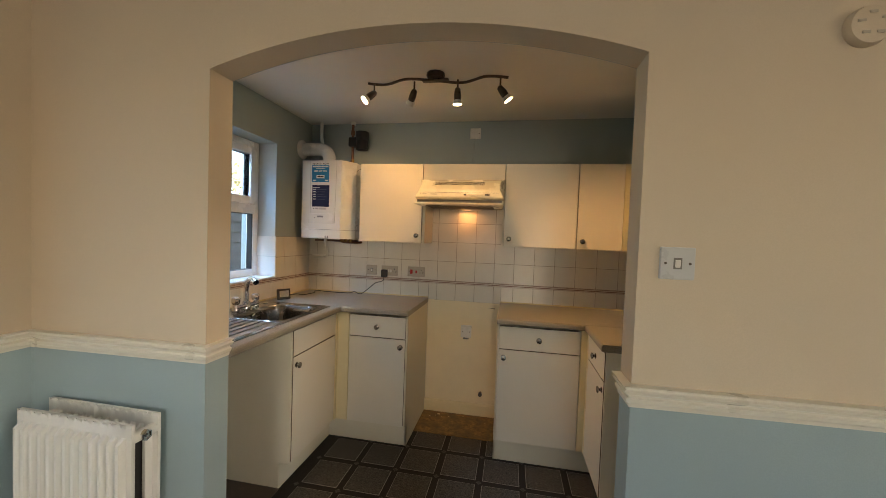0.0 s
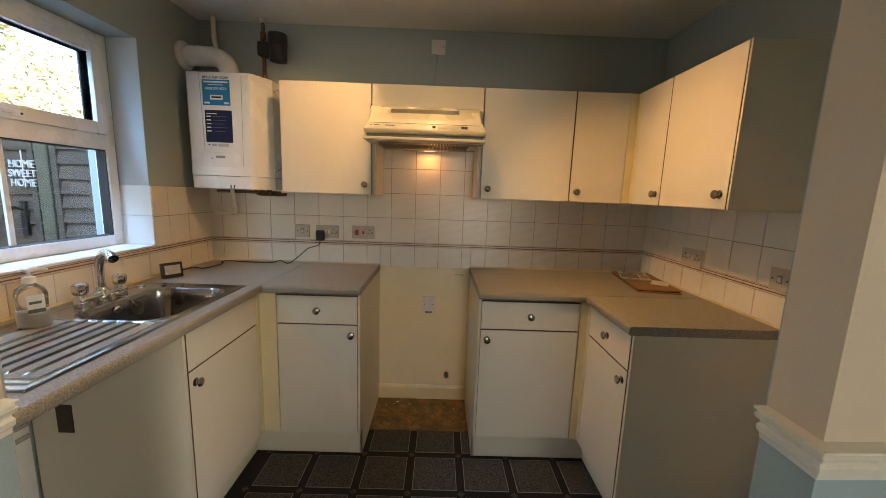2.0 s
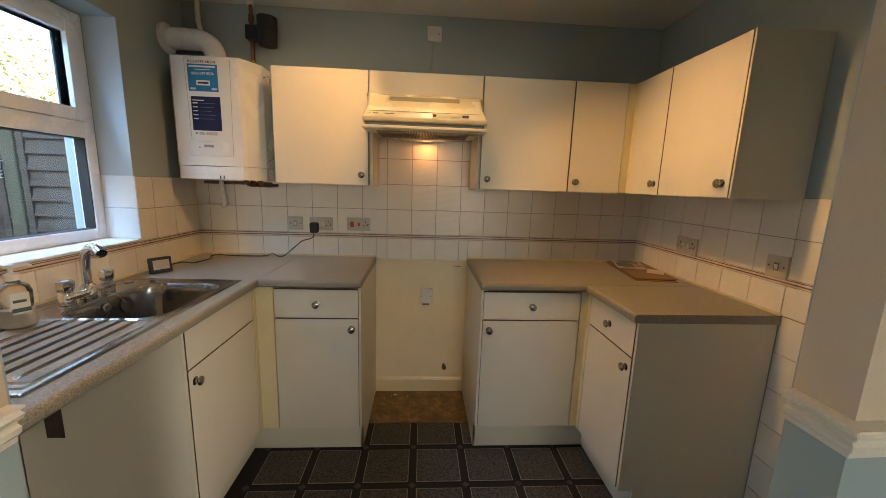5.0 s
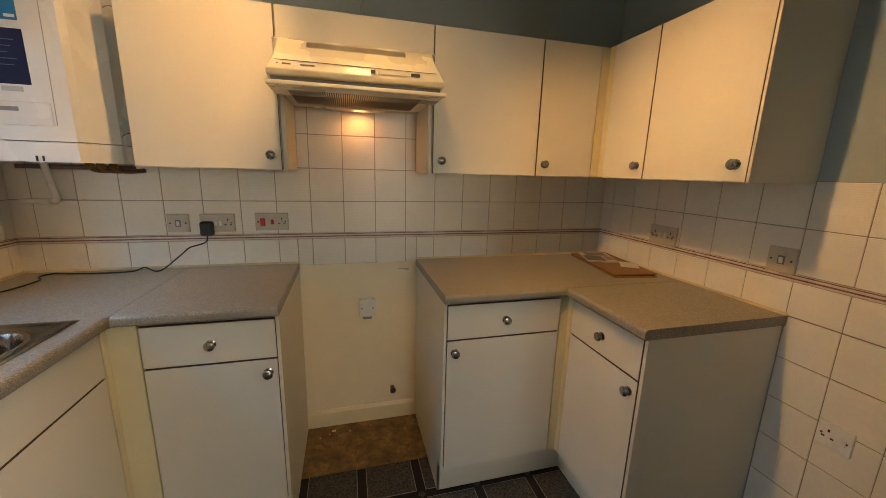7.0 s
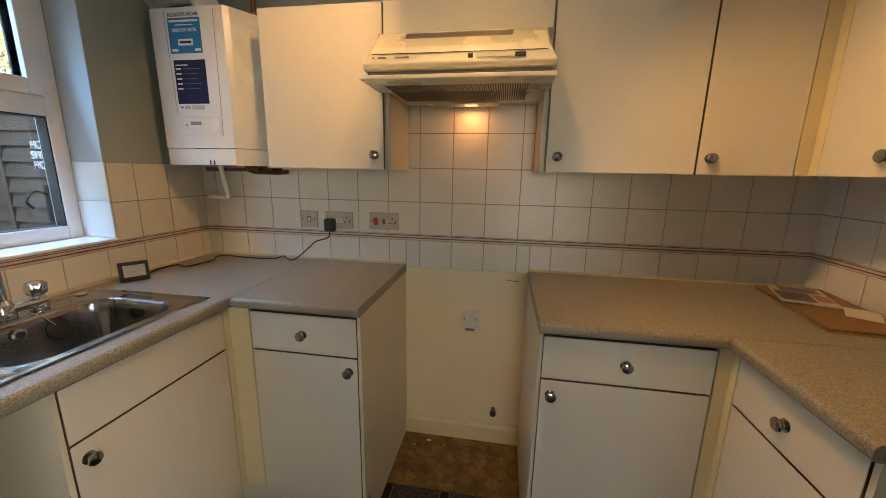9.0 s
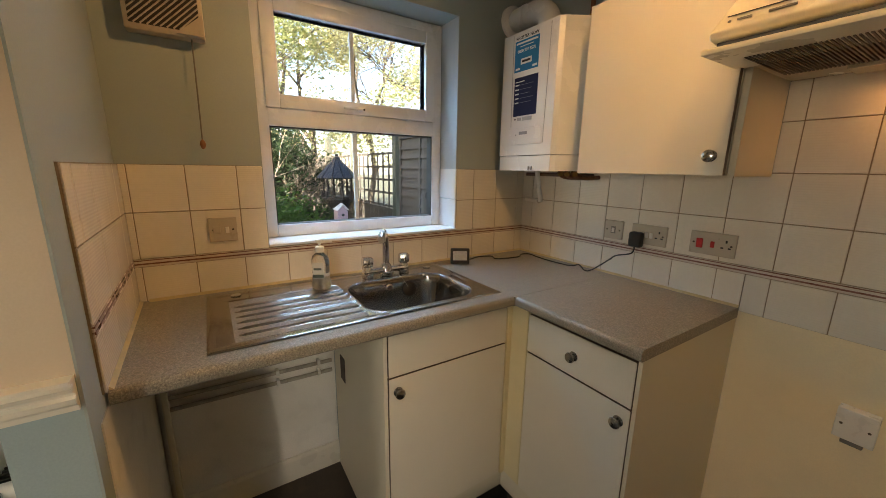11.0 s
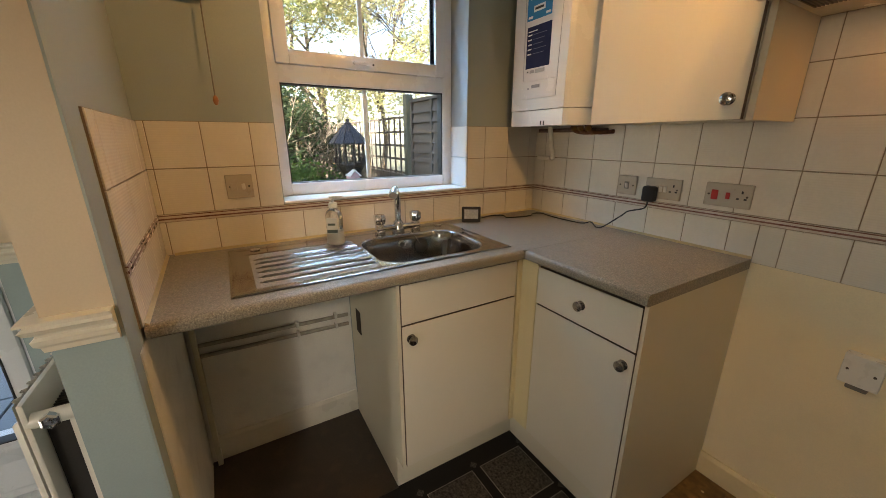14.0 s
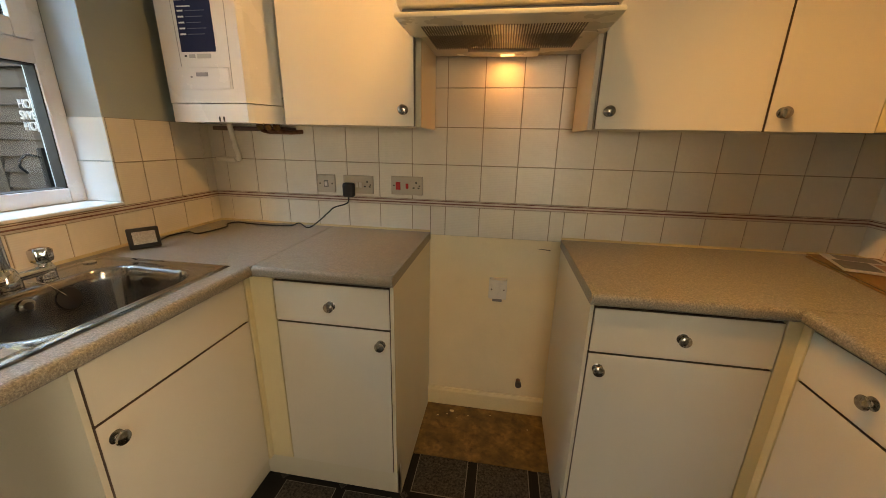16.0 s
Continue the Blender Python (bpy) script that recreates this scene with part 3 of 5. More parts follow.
# ---- boiler and its pipes ----
BOILERBLUE = material("blue_sticker", (0.03, 0.20, 0.42), 0.6, vary=0.05, scale=30, bump=0.0, spec=0.2)
NAVY = material("navy_sticker", (0.015, 0.02, 0.07), 0.6, vary=0.05, scale=30, bump=0.0, spec=0.2)
INKBLACK = material("black_print", (0.02, 0.02, 0.02), 0.5, bump=0.0)
INKWHITE = material("white_print", (0.75, 0.75, 0.75), 0.5, bump=0.0)


def text(name, words, size, m, mat, parent, label="", depth=0.0008, align="CENTER"):
    cu = bpy.data.curves.new(name, "FONT")
    cu.body, cu.size, cu.extrude, cu.align_x, cu.align_y = words, size, depth, align, "CENTER"
    tmp = bpy.data.objects.new(name, cu)
    scene.collection.objects.link(tmp)
    bpy.context.view_layer.update()
    me = bpy.data.meshes.new_from_object(tmp.evaluated_get(bpy.context.evaluated_depsgraph_get()))
    bpy.data.objects.remove(tmp)
    bm = bmesh.new()
    bm.from_mesh(me)
    bmesh.ops.transform(bm, matrix=m, verts=bm.verts[:])
    return part(name, bm, mat, parent, label)


def build_boiler():
    x0, x1, y0, y1, z0, z1 = -1.386, -0.985, 5.579, 5.800, 1.347, 1.937
    b = thing("boiler", ((x0 + x1) / 2, y1, z0), "white wall-hung gas boiler with blue stickers", "boiler")
    plan = [(x0, y1), (x0, y0 + 0.012), (x0 + 0.012, y0), (-1.056, y0), (-1.040, y0 + 0.016), (x1, y0 + 0.110), (x1, y1)]
    part("case", prism(bmesh.new(), plan, "z", z0 + 0.068, z1), BOILERWHITE, b)
    part("lower_case", prism(bmesh.new(), [(x + (0.002 if x < -1.2 else -0.002), y + 0.002) for x, y in plan], "z", z0, z0 + 0.065), BOILERWHITE, b)
    # assumed frame; its black paints the shaded gap behind the case
    part("mounting_frame", boxed(x0 + 0.03, x1 - 0.03, y1, YB, z0 + 0.03, z1 - 0.03), BLACK, b, "mounting frame blackened for the shaded gap behind the boiler")
    face = lambda x, z, d=0.001: pose(x, y0 - d, z, 90, 0, 0)
    s = part("sticker", boxed(-1.297, -1.156, y0 - 0.0015, y0 + 0.001, 1.774, 1.9), BOILERBLUE, b, "blue sticker with white print")
    hd = part("sticker", boxed(-1.297, -1.156, y0 - 0.0015, y0 + 0.001, 1.9017, 1.919), INKWHITE, b, "white sticker header with black words")
    text("lettering", "REGISTER NOW", 0.0185, face(-1.2265, 1.9104, 0.002), INKBLACK, hd)
    text("lettering", "0800 597 8576", 0.0180, face(-1.2265, 1.856, 0.002), INKWHITE, s)
    part("print_bar", boxed(-1.2898, -1.1632, y0 - 0.0022, y0, 1.8853, 1.8927), INKWHITE, s)
    part("print_bar", boxed(-1.2657, -1.1873, y0 - 0.0022, y0, 1.8736, 1.8766), INKWHITE, s)
    part("print_box", boxed(-1.2584, -1.1934, y0 - 0.0022, y0, 1.8018, 1.8253), INKWHITE, s)
    part("print_box", boxed(-1.2512, -1.2006, y0 - 0.0026, y0, 1.8092, 1.818), INKBLACK, s)
    part("print_bar", boxed(-1.2886, -1.2621, y0 - 0.0022, y0, 1.7813, 1.7901), INKWHITE, s)
    part("print_bar", boxed(-1.1873, -1.1608, y0 - 0.0022, y0, 1.7813, 1.7901), INKWHITE, s)
    n = part("sticker", boxed(-1.291, -1.1512, y0 - 0.0015, y0 + 0.001, 1.587, 1.75), NAVY, b, "navy blue instruction sticker")
    part("print_bar", boxed(-1.2837, -1.2295, y0 - 0.0022, y0, 1.7295, 1.7333), INKWHITE, n)
    for k in range(5):
        part("print_bar", boxed(-1.2837, -1.2608, y0 - 0.0022, y0, 1.7153 - k * 0.0185, 1.7205 - k * 0.0185), INKWHITE, n)
        part("print_line", boxed(-1.2524, -1.1753 - 0.01 * (k % 3), y0 - 0.0019, y0, 1.7166 - k * 0.0185, 1.7186 - k * 0.0185), material("faint_print", (0.10, 0.12, 0.2), 0.4), n)
    part("print_mark", boxed(-1.2813, -1.2729, y0 - 0.0015, y0, 1.571, 1.5766), INKBLACK, b)
    part("print_mark", boxed(-1.2633, -1.2392, y0 - 0.0015, y0, 1.567, 1.579), material("grey_icon", (0.4, 0.4, 0.39), 0.5), b)
    part("print_mark", boxed(-1.2307, -1.1753, y0 - 0.0015, y0, 1.5654, 1.5806), material("grey_code_label", (0.45, 0.45, 0.43), 0.5), b)
    part("front_badge_panel", boxed(-1.3175, -1.1102, y0 - 0.002, y0 + 0.001, 1.462, 1.535, bev=0.0015, seg=1), BOILERWHITE, b)
    part("badge_mark", boxed(-1.2452, -1.197, y0 - 0.0032, y0, 1.5056, 1.5187), material("grey_badge", (0.25, 0.25, 0.26), 0.4), b)
    part("badge_dot", boxed(-1.2693, -1.2621, y0 - 0.0032, y0, 1.5012, 1.5078), material("grey_badge", (0.25, 0.25, 0.26), 0.4), b)
    bm = tube(bmesh.new(), [(-1.3018, y0 - 0.001, 1.539), (-1.3103, y0 - 0.001, 1.9284)], 0.0012, 6)
    part("panel_seam", bm, material("seam_grey", (0.4, 0.4, 0.38), 0.5), b)
    bm = tube(bmesh.new(), [(-1.103, y0 - 0.001, 1.4642), (-1.0945, y0 - 0.001, 1.9284)], 0.0012, 6)
    part("panel_seam", bm, material("seam_grey", (0.4, 0.4, 0.38), 0.5), b)
    for z in (1.919, 1.486):
        bm = tube(bmesh.new(), smooth_path([(x1 + 0.001, y0 + 0.115, z - 0.045), (x1 + 0.001, y0 + 0.14, z - 0.030), (x1 + 0.001, y0 + 0.19, z - 0.018), (x1 + 0.001, y1 - 0.02, z - (0.07 if z > 1.7 else -0.01))], 4), 0.0012, 6)
        part("case_slot", bm, INKBLACK, b)
    for x in (-1.1753, -1.1572):
        part("button", boxed(x - 0.003, x + 0.003, y0 - 0.003, y0, z0 + 0.002, z0 + 0.020, bev=0.001, seg=1), INKBLACK, b)


build_boiler()
f = thing("boiler_flue", (-1.30, 5.70, 1.937), "white plastic flue elbow running into the wall", "flue")
part("elbow", tube(bmesh.new(), smooth_path([(XL - 0.05, 5.70, 2.050), (-1.37, 5.70, 2.050), (-1.285, 5.70, 2.045), (-1.235, 5.70, 2.015), (-1.218, 5.70, 1.96), (-1.218, 5.70, 1.936)], 6), 0.050, 24), BOILERWHITE, f, smooth=True)
part("wall_collar", tube(bmesh.new(), [(XL - 0.002, 5.70, 2.050), (XL + 0.012, 5.70, 2.050), (XL + 0.026, 5.70, 2.050)], [0.074, 0.072, 0.052], 28), BOILERWHITE, f, smooth=True)
part("joint_ring", tube(bmesh.new(), [(-1.375, 5.70, 2.050), (-1.350, 5.70, 2.050)], 0.0515, 24), BOILERWHITE, f, smooth=True)
bm = tube(bmesh.new(), [(-1.342, 5.785, ZC), (-1.342, 5.785, 2.17), (-1.325, 5.770, 2.12), (-1.30, 5.740, 2.08)], 0.013, 12)
tagged(part("boiler_pipe", bm, GLOSSWHITE, base=True, smooth=True), "white painted pipe dropping from the ceiling to the boiler", "pipe")
v = thing("filling_valve", (-1.066, 5.785, 1.945), "copper riser with a black round filter valve", "valve")
part("riser", tube(bmesh.new(), smooth_path([(-1.068, 5.785, ZC), (-1.068, 5.785, 2.0), (-1.069, 5.780, 1.975), (-1.09, 5.765, 1.950), (-1.14, 5.750, 1.945)], 5), 0.010, 12), COPPER, v, smooth=True)
part("joint", tube(bmesh.new(), [(-1.068, 5.785, 2.215), (-1.068, 5.785, 2.180)], 0.016, 8), COPPER, v)
part("joint", tube(bmesh.new(), [(-1.068, 5.785, ZC), (-1.068, 5.785, 2.262)], 0.018, 12), GLOSSWHITE, v, "white plastic ceiling collar")
part("joint", tube(bmesh.new(), [(-1.068, 5.785, 1.985), (-1.068, 5.785, 1.955)], 0.015, 8), material("brass_fitting", (0.45, 0.30, 0.10), 0.35, 1.0, vary=0.2, scale=50), v, "brass fitting")
part("black_clamp", boxed(-1.093, -1.000, 5.750, 5.815, 2.085, 2.160, bev=0.012, seg=3), BLACK, v, smooth=True)
part("black_cap", tube(bmesh.new(), [(-0.972, 5.750, 2.055), (-0.972, 5.750, 2.125), (-0.972, 5.750, 2.13), (-0.972, 5.750, 2.193)], [0.046, 0.046, 0.050, 0.050], 22), BLACK, v, smooth=True)
pp = thing("boiler_pipework", (-1.15, 5.770, 1.28), "old copper pipe tails and a white waste under the boiler", "pipework")
for k, x in enumerate((-1.075, -1.035, -1.110)):
    part("pipe_tail", tube(bmesh.new(), smooth_path([(x, 5.710, 1.347), (x, 5.730, 1.325), (x + 0.02, 5.770, 1.318), (x + 0.05, 5.825, 1.322)], 4), 0.009, 10), COPPER, pp, smooth=True)
    part("nut", tube(bmesh.new(), [(x, 5.714, 1.347), (x, 5.724, 1.330)], 0.014, 6), material("dull_brass", (0.30, 0.19, 0.08), 0.45, 1.0, vary=0.3, scale=60), pp)
part("tail_rail", boxed(-1.36, -1.015, 5.750, YB - 0.008, 1.322, 1.338, bev=0.003, seg=1), material("rusty_bracket", (0.16, 0.10, 0.07), 0.7, vary=0.4, scale=40), pp)
part("waste_pipe", tube(bmesh.new(), smooth_path([(-1.245, 5.710, 1.347), (-1.245, 5.730, 1.26), (-1.250, 5.750, 1.210), (-1.30, 5.785, 1.198), (-1.40, 5.805, 1.198)], 5), 0.011, 12), GLOSSWHITE, pp, smooth=True)

# ---- ceiling spotlight bar ----
SHADEGLASS = material("opal_bulb_rim", (0.75, 0.70, 0.62), 0.3, bump=0.0)
BULB = glow("lit_bulb_face", (1.0, 0.74, 0.42), 8.0)


def build_spots():
    y, z = 5.010, 2.250
    s = thing("spotlight_bar", (-0.23, y, ZC), "dark bronze wavy ceiling bar with four spotlights", "ceiling light")
    part("ceiling_rose", lathe(bmesh.new(), [(0.05, 0), (0.052, -0.012), (0.045, -0.026), (0.02, -0.03)], 28, m=pose(-0.23, y, ZC)), BRONZE, s, smooth=True)
    part("saddle", boxed(-0.305, -0.155, y - 0.018, y + 0.018, z - 0.006, z + 0.008, bev=0.006, seg=3), BRONZE, s, smooth=True)
    pts = smooth_path([(-0.624, y, z), (-0.52, y + 0.014, z - 0.004), (-0.39, y - 0.012, z + 0.010), (-0.23, y, z), (-0.08, y + 0.016, z - 0.010), (0.05, y - 0.012, z + 0.006), (0.166, y, z)], 8)
    part("bar", tube(bmesh.new(), pts, 0.0075, 12), BRONZE, s, smooth=True)
    for x, aim, on, cone in ((-0.585, (-0.52, -0.46, -0.66), 1.4, 112), (-0.350, (-0.45, 0.60, -0.64), 1.2, 80), (-0.105, (0.02, 0.08, -1.0), 0.8, 150), (0.125, (0.60, 0.05, -0.80), 2.3, 96)):
        d = Vector(aim).normalized()
        joint = Vector((x, y, z - 0.055))
        head = part("spot_head", lathe(bmesh.new(), [(0.008, -0.012), (0.016, -0.004), (0.018, 0.012), (0.020, 0.030), (0.0185, 0.052), (0.017, 0.054)], 20, m=Matrix.Translation(joint) @ d.to_track_quat("Z", "Y").to_matrix().to_4x4()), BRONZE, s, smooth=True)
        part("stem", tube(bmesh.new(), [(x, y, z), (x, y, z - 0.045), tuple(joint)], 0.005, 10), BRONZE, s, smooth=True)
        part("bulb_cup", lathe(bmesh.new(), [(0.019, 0.054), (0.022, 0.062), (0.0265, 0.078), (0.0245, 0.078), (0.020, 0.060)], 20, m=Matrix.Translation(joint) @ d.to_track_quat("Z", "Y").to_matrix().to_4x4()), SHADEGLASS, head, "pale bulb rim", smooth=True)
        part("bulb_face", lathe(bmesh.new(), [(0.023, 0.073), (0.022, 0.076), (0.010, 0.077)], 20, m=Matrix.Translation(joint) @ d.to_track_quat("Z", "Y").to_matrix().to_4x4()), BULB, head, "glowing bulb face")
        eye = joint + d * 0.084
        lamp("spot_lamp", "SPOT", look(eye, eye + d), SPOT_W * on, WARM, cone=cone, blend=1.0, soft=0.013)


build_spots()


# ---- wall plates ----
# white switch plastic darkened by the shadow on the arch wall plate
SHADEPLATE = material("shaded_switch_plastic", (0.50, 0.50, 0.49), 0.3, vary=0.03, scale=30, bump=0.02)
GREYGAP = material("grey_plastic_gap", (0.16, 0.15, 0.13), 0.5, vary=0.1, scale=40, bump=0.0)


def plate(name, m, w, h, label, kind, mat=IVORY, group="wall plates"):
    """A wall plate whose back lies at y = 0 and whose face looks along -y."""
    p = thing(name, m.translation, label, "socket" if "socket" in name else "switch", group)
    base = part("faceplate", placed(boxed(-w / 2, w / 2, -0.010, 0.0, -h / 2, h / 2, bev=0.0025, seg=2), m), mat, p)
    for sx in (-1, 1):
        if w < 0.12 or kind != "none":
            sxp = sx * (w / 2 - 0.013)
            part("screw", lathe(bmesh.new(), [(0.0036, 0), (0.0036, 0.0012), (0.002, 0.0014)], 10, m=m @ pose(sxp, -0.0098, 0, 90, 0, 0)), BRONZE, base)

    def rocker(x, ww=0.012, hh=0.022, col=None, z=0.0):
        part("rocker", placed(boxed(x - ww / 2, x + ww / 2, -0.0145, -0.009, z - hh / 2, z + hh / 2, bev=0.0015, seg=1), m @ pose(0, 0, 0, 5, 0, 0)), col or PLASTIC, base)

    def pins(x):
        for dx, dz, ww, hh in ((0, 0.014, 0.005, 0.009), (-0.011, -0.008, 0.008, 0.005), (0.011, -0.008, 0.008, 0.005)):
            part("pin_slot", placed(boxed(x + dx - ww / 2, x + dx + ww / 2, -0.0112, -0.009, dz - hh / 2, dz + hh / 2), m), BLACK, base)

    if kind == "switch":
        rocker(0, 0.012, 0.020)
        part("rocker_recess", placed(boxed(-0.0105, 0.0105, -0.0108, -0.009, -0.015, 0.015), m), GREYGAP, base)
    if kind == "spur":
        rocker(0.012)
        part("fuse_carrier", placed(boxed(-0.030, -0.008, -0.0125, -0.009, -0.012, 0.012, bev=0.001, seg=1), m), mat, base)
    if kind == "double":
        pins(-0.042), pins(0.042), rocker(-0.016), rocker(0.016)
    if kind == "single":
        pins(-0.014), rocker(0.024, 0.011, 0.020)
    if kind == "covered":
        pins(0.042), rocker(-0.006), rocker(0.012)
    if kind == "cooker":
        rocker(-0.038, 0.020, 0.034, RED), rocker(0.002, 0.012, 0.022, RED), pins(0.042)
    if kind == "outlet":
        part("cord_lip", placed(boxed(-0.022, 0.022, -0.007, 0.020, -h / 2 - 0.014, -h / 2 + 0.002, bev=0.003, seg=2), m), GREYGAP, base, "grey cord entry")
        part("back_box", placed(boxed(-w / 2 + 0.001, w / 2 - 0.001, -0.002, 0.022, -h / 2 + 0.001, h / 2 - 0.001), m), mat, base)
    return p


FB_Y, FR_X, FL_X = YB - 0.008, XR - 0.008, XL + 0.008
plate("wall_switch", pose(0.652, wall_y(0.652), 1.342, 0, 0, 1.83), 0.086, 0.086, "white plastic light switch on the cream arch wall", "switch", SHADEPLATE)
plate("wall_switch", pose(-0.889, FB_Y, 1.103), 0.084, 0.080, "ivory fused switch on the splashback", "switch")
plate("double_socket", pose(-0.738, FB_Y, 1.103), 0.138, 0.080, "ivory double socket holding a black plug", "covered")
plate("cooker_socket", pose(-0.517, FB_Y, 1.106), 0.140, 0.080, "cooker control plate with two red switches", "cooker")
plate("outlet_plate", pose(-0.098, YB - 0.026, 0.664), 0.080, 0.092, "cream cooker outlet plate with a cord lip", "outlet", PLASTIC)
plate("wall_switch", pose(-0.086, YB, 2.192), 0.080, 0.080, "cream fused switch high on the wall", "spur", PLASTIC)
plate("double_socket", pose(FR_X, 5.382, 1.088, 0, 0, -90), 0.146, 0.086, "ivory double socket on the side splashback", "double")
plate("wall_switch", pose(FR_X, 4.896, 1.088, 0, 0, -90), 0.086, 0.086, "ivory switch plate on the side splashback", "switch")
plate("double_socket", pose(FR_X, 4.658, 0.588, 0, 0, -90), 0.086, 0.080, "white single socket low on the tiled wall", "single", PLASTIC)
plate("wall_switch", pose(FL_X, 4.391, 1.130, 0, 0, 90), 0.086, 0.084, "ivory fused spur switch on the window wall tiles", "spur")
tagged(part("surface_cable", tube(bmesh.new(), [(-0.092, YB - 0.003, 2.152), (-0.096, YB - 0.003, 2.06), (-0.116, YB - 0.003, 1.902)], 0.004, 8), GREYBLUE, smooth=True), "painted-over cable running down to the hood unit", "cable")
g = thing("gas_pipe_stub", (0.029, YB - 0.03, 0.186), "capped pipe stub poking from the gap wall", "pipe")
part("stub", tube(bmesh.new(), [(0.029, YB - 0.004, 0.186), (0.029, YB - 0.035, 0.186)], 0.011, 14), COPPER, g, smooth=True)
part("cap", tube(bmesh.new(), [(0.029, YB - 0.030, 0.186), (0.029, YB - 0.044, 0.186)], 0.015, 14), BRONZE, g, smooth=True)
bm = bmesh.new()
tube(bm, [(0.06, YB - 0.0045, 0.856), (0.09, YB - 0.0045, 0.854), (0.115, YB - 0.0045, 0.852)], [0.001, 0.002, 0.003], 6)
tagged(part("plaster_scar", bm, material("dark_scar", (0.18, 0.14, 0.09), 0.8)), "dark chipped scratch in the gap wall plaster", "scratch")

# plug, cable and small panel light
pl = thing("black_plug", (-0.776, FB_Y - 0.01, 1.088), "black mains plug with its cable", "plug")
part("plug_body", boxed(-0.800, -0.750, FB_Y - 0.046, FB_Y - 0.010, 1.050, 1.112, bev=0.010, seg=3), BLACK, pl, smooth=True)
CABLE = [(-0.777, FB_Y - 0.028, 1.052), (-0.784, FB_Y - 0.035, 1.022), (-0.846, 5.795, 1.000), (-0.875, 5.792, 0.975), (-0.940, 5.775, 0.918), (-0.970, 5.765, 0.909), (-1.020, 5.790, 0.920), (-1.060, 5.775, 0.909), (-1.160, 5.765, 0.909), (-1.260, 5.772, 0.909), (-1.330, 5.785, 0.909), (-1.350, 5.745, 0.909), (-1.315, 5.690, 0.909), (-1.320, 5.610, 0.909), (-1.340, 5.555, 0.909), (-1.395, 5.570, 0.909), (-1.415, 5.500, 0.909), (-1.385, 5.430, 0.912), (-1.365, 5.362, 0.922)]
part("cable", tube(bmesh.new(), smooth_path(CABLE, 6), 0.0030, 8), BLACK, pl, smooth=True)
ck = thing("panel_light", (-1.352, 5.342, WT), "small black table gadget with a pale ribbed panel", "gadget")
mk = pose(-1.352, 5.342, WT, 0, 0, 58)
part("case", placed(boxed(-0.045, 0.045, -0.012, 0.012, 0.001, 0.075, bev=0.004, seg=2), mk @ pose(0, 0, 0, -8, 0, 0)), BLACK, ck, smooth=True)
part("panel", placed(boxed(-0.033, 0.033, -0.0135, -0.010, 0.018, 0.062), mk @ pose(0, 0, 0, -8, 0, 0)), material("pale_panel", (0.5, 0.5, 0.5), 0.25, vary=0.2, scale=200), ck, "pale grey panel")

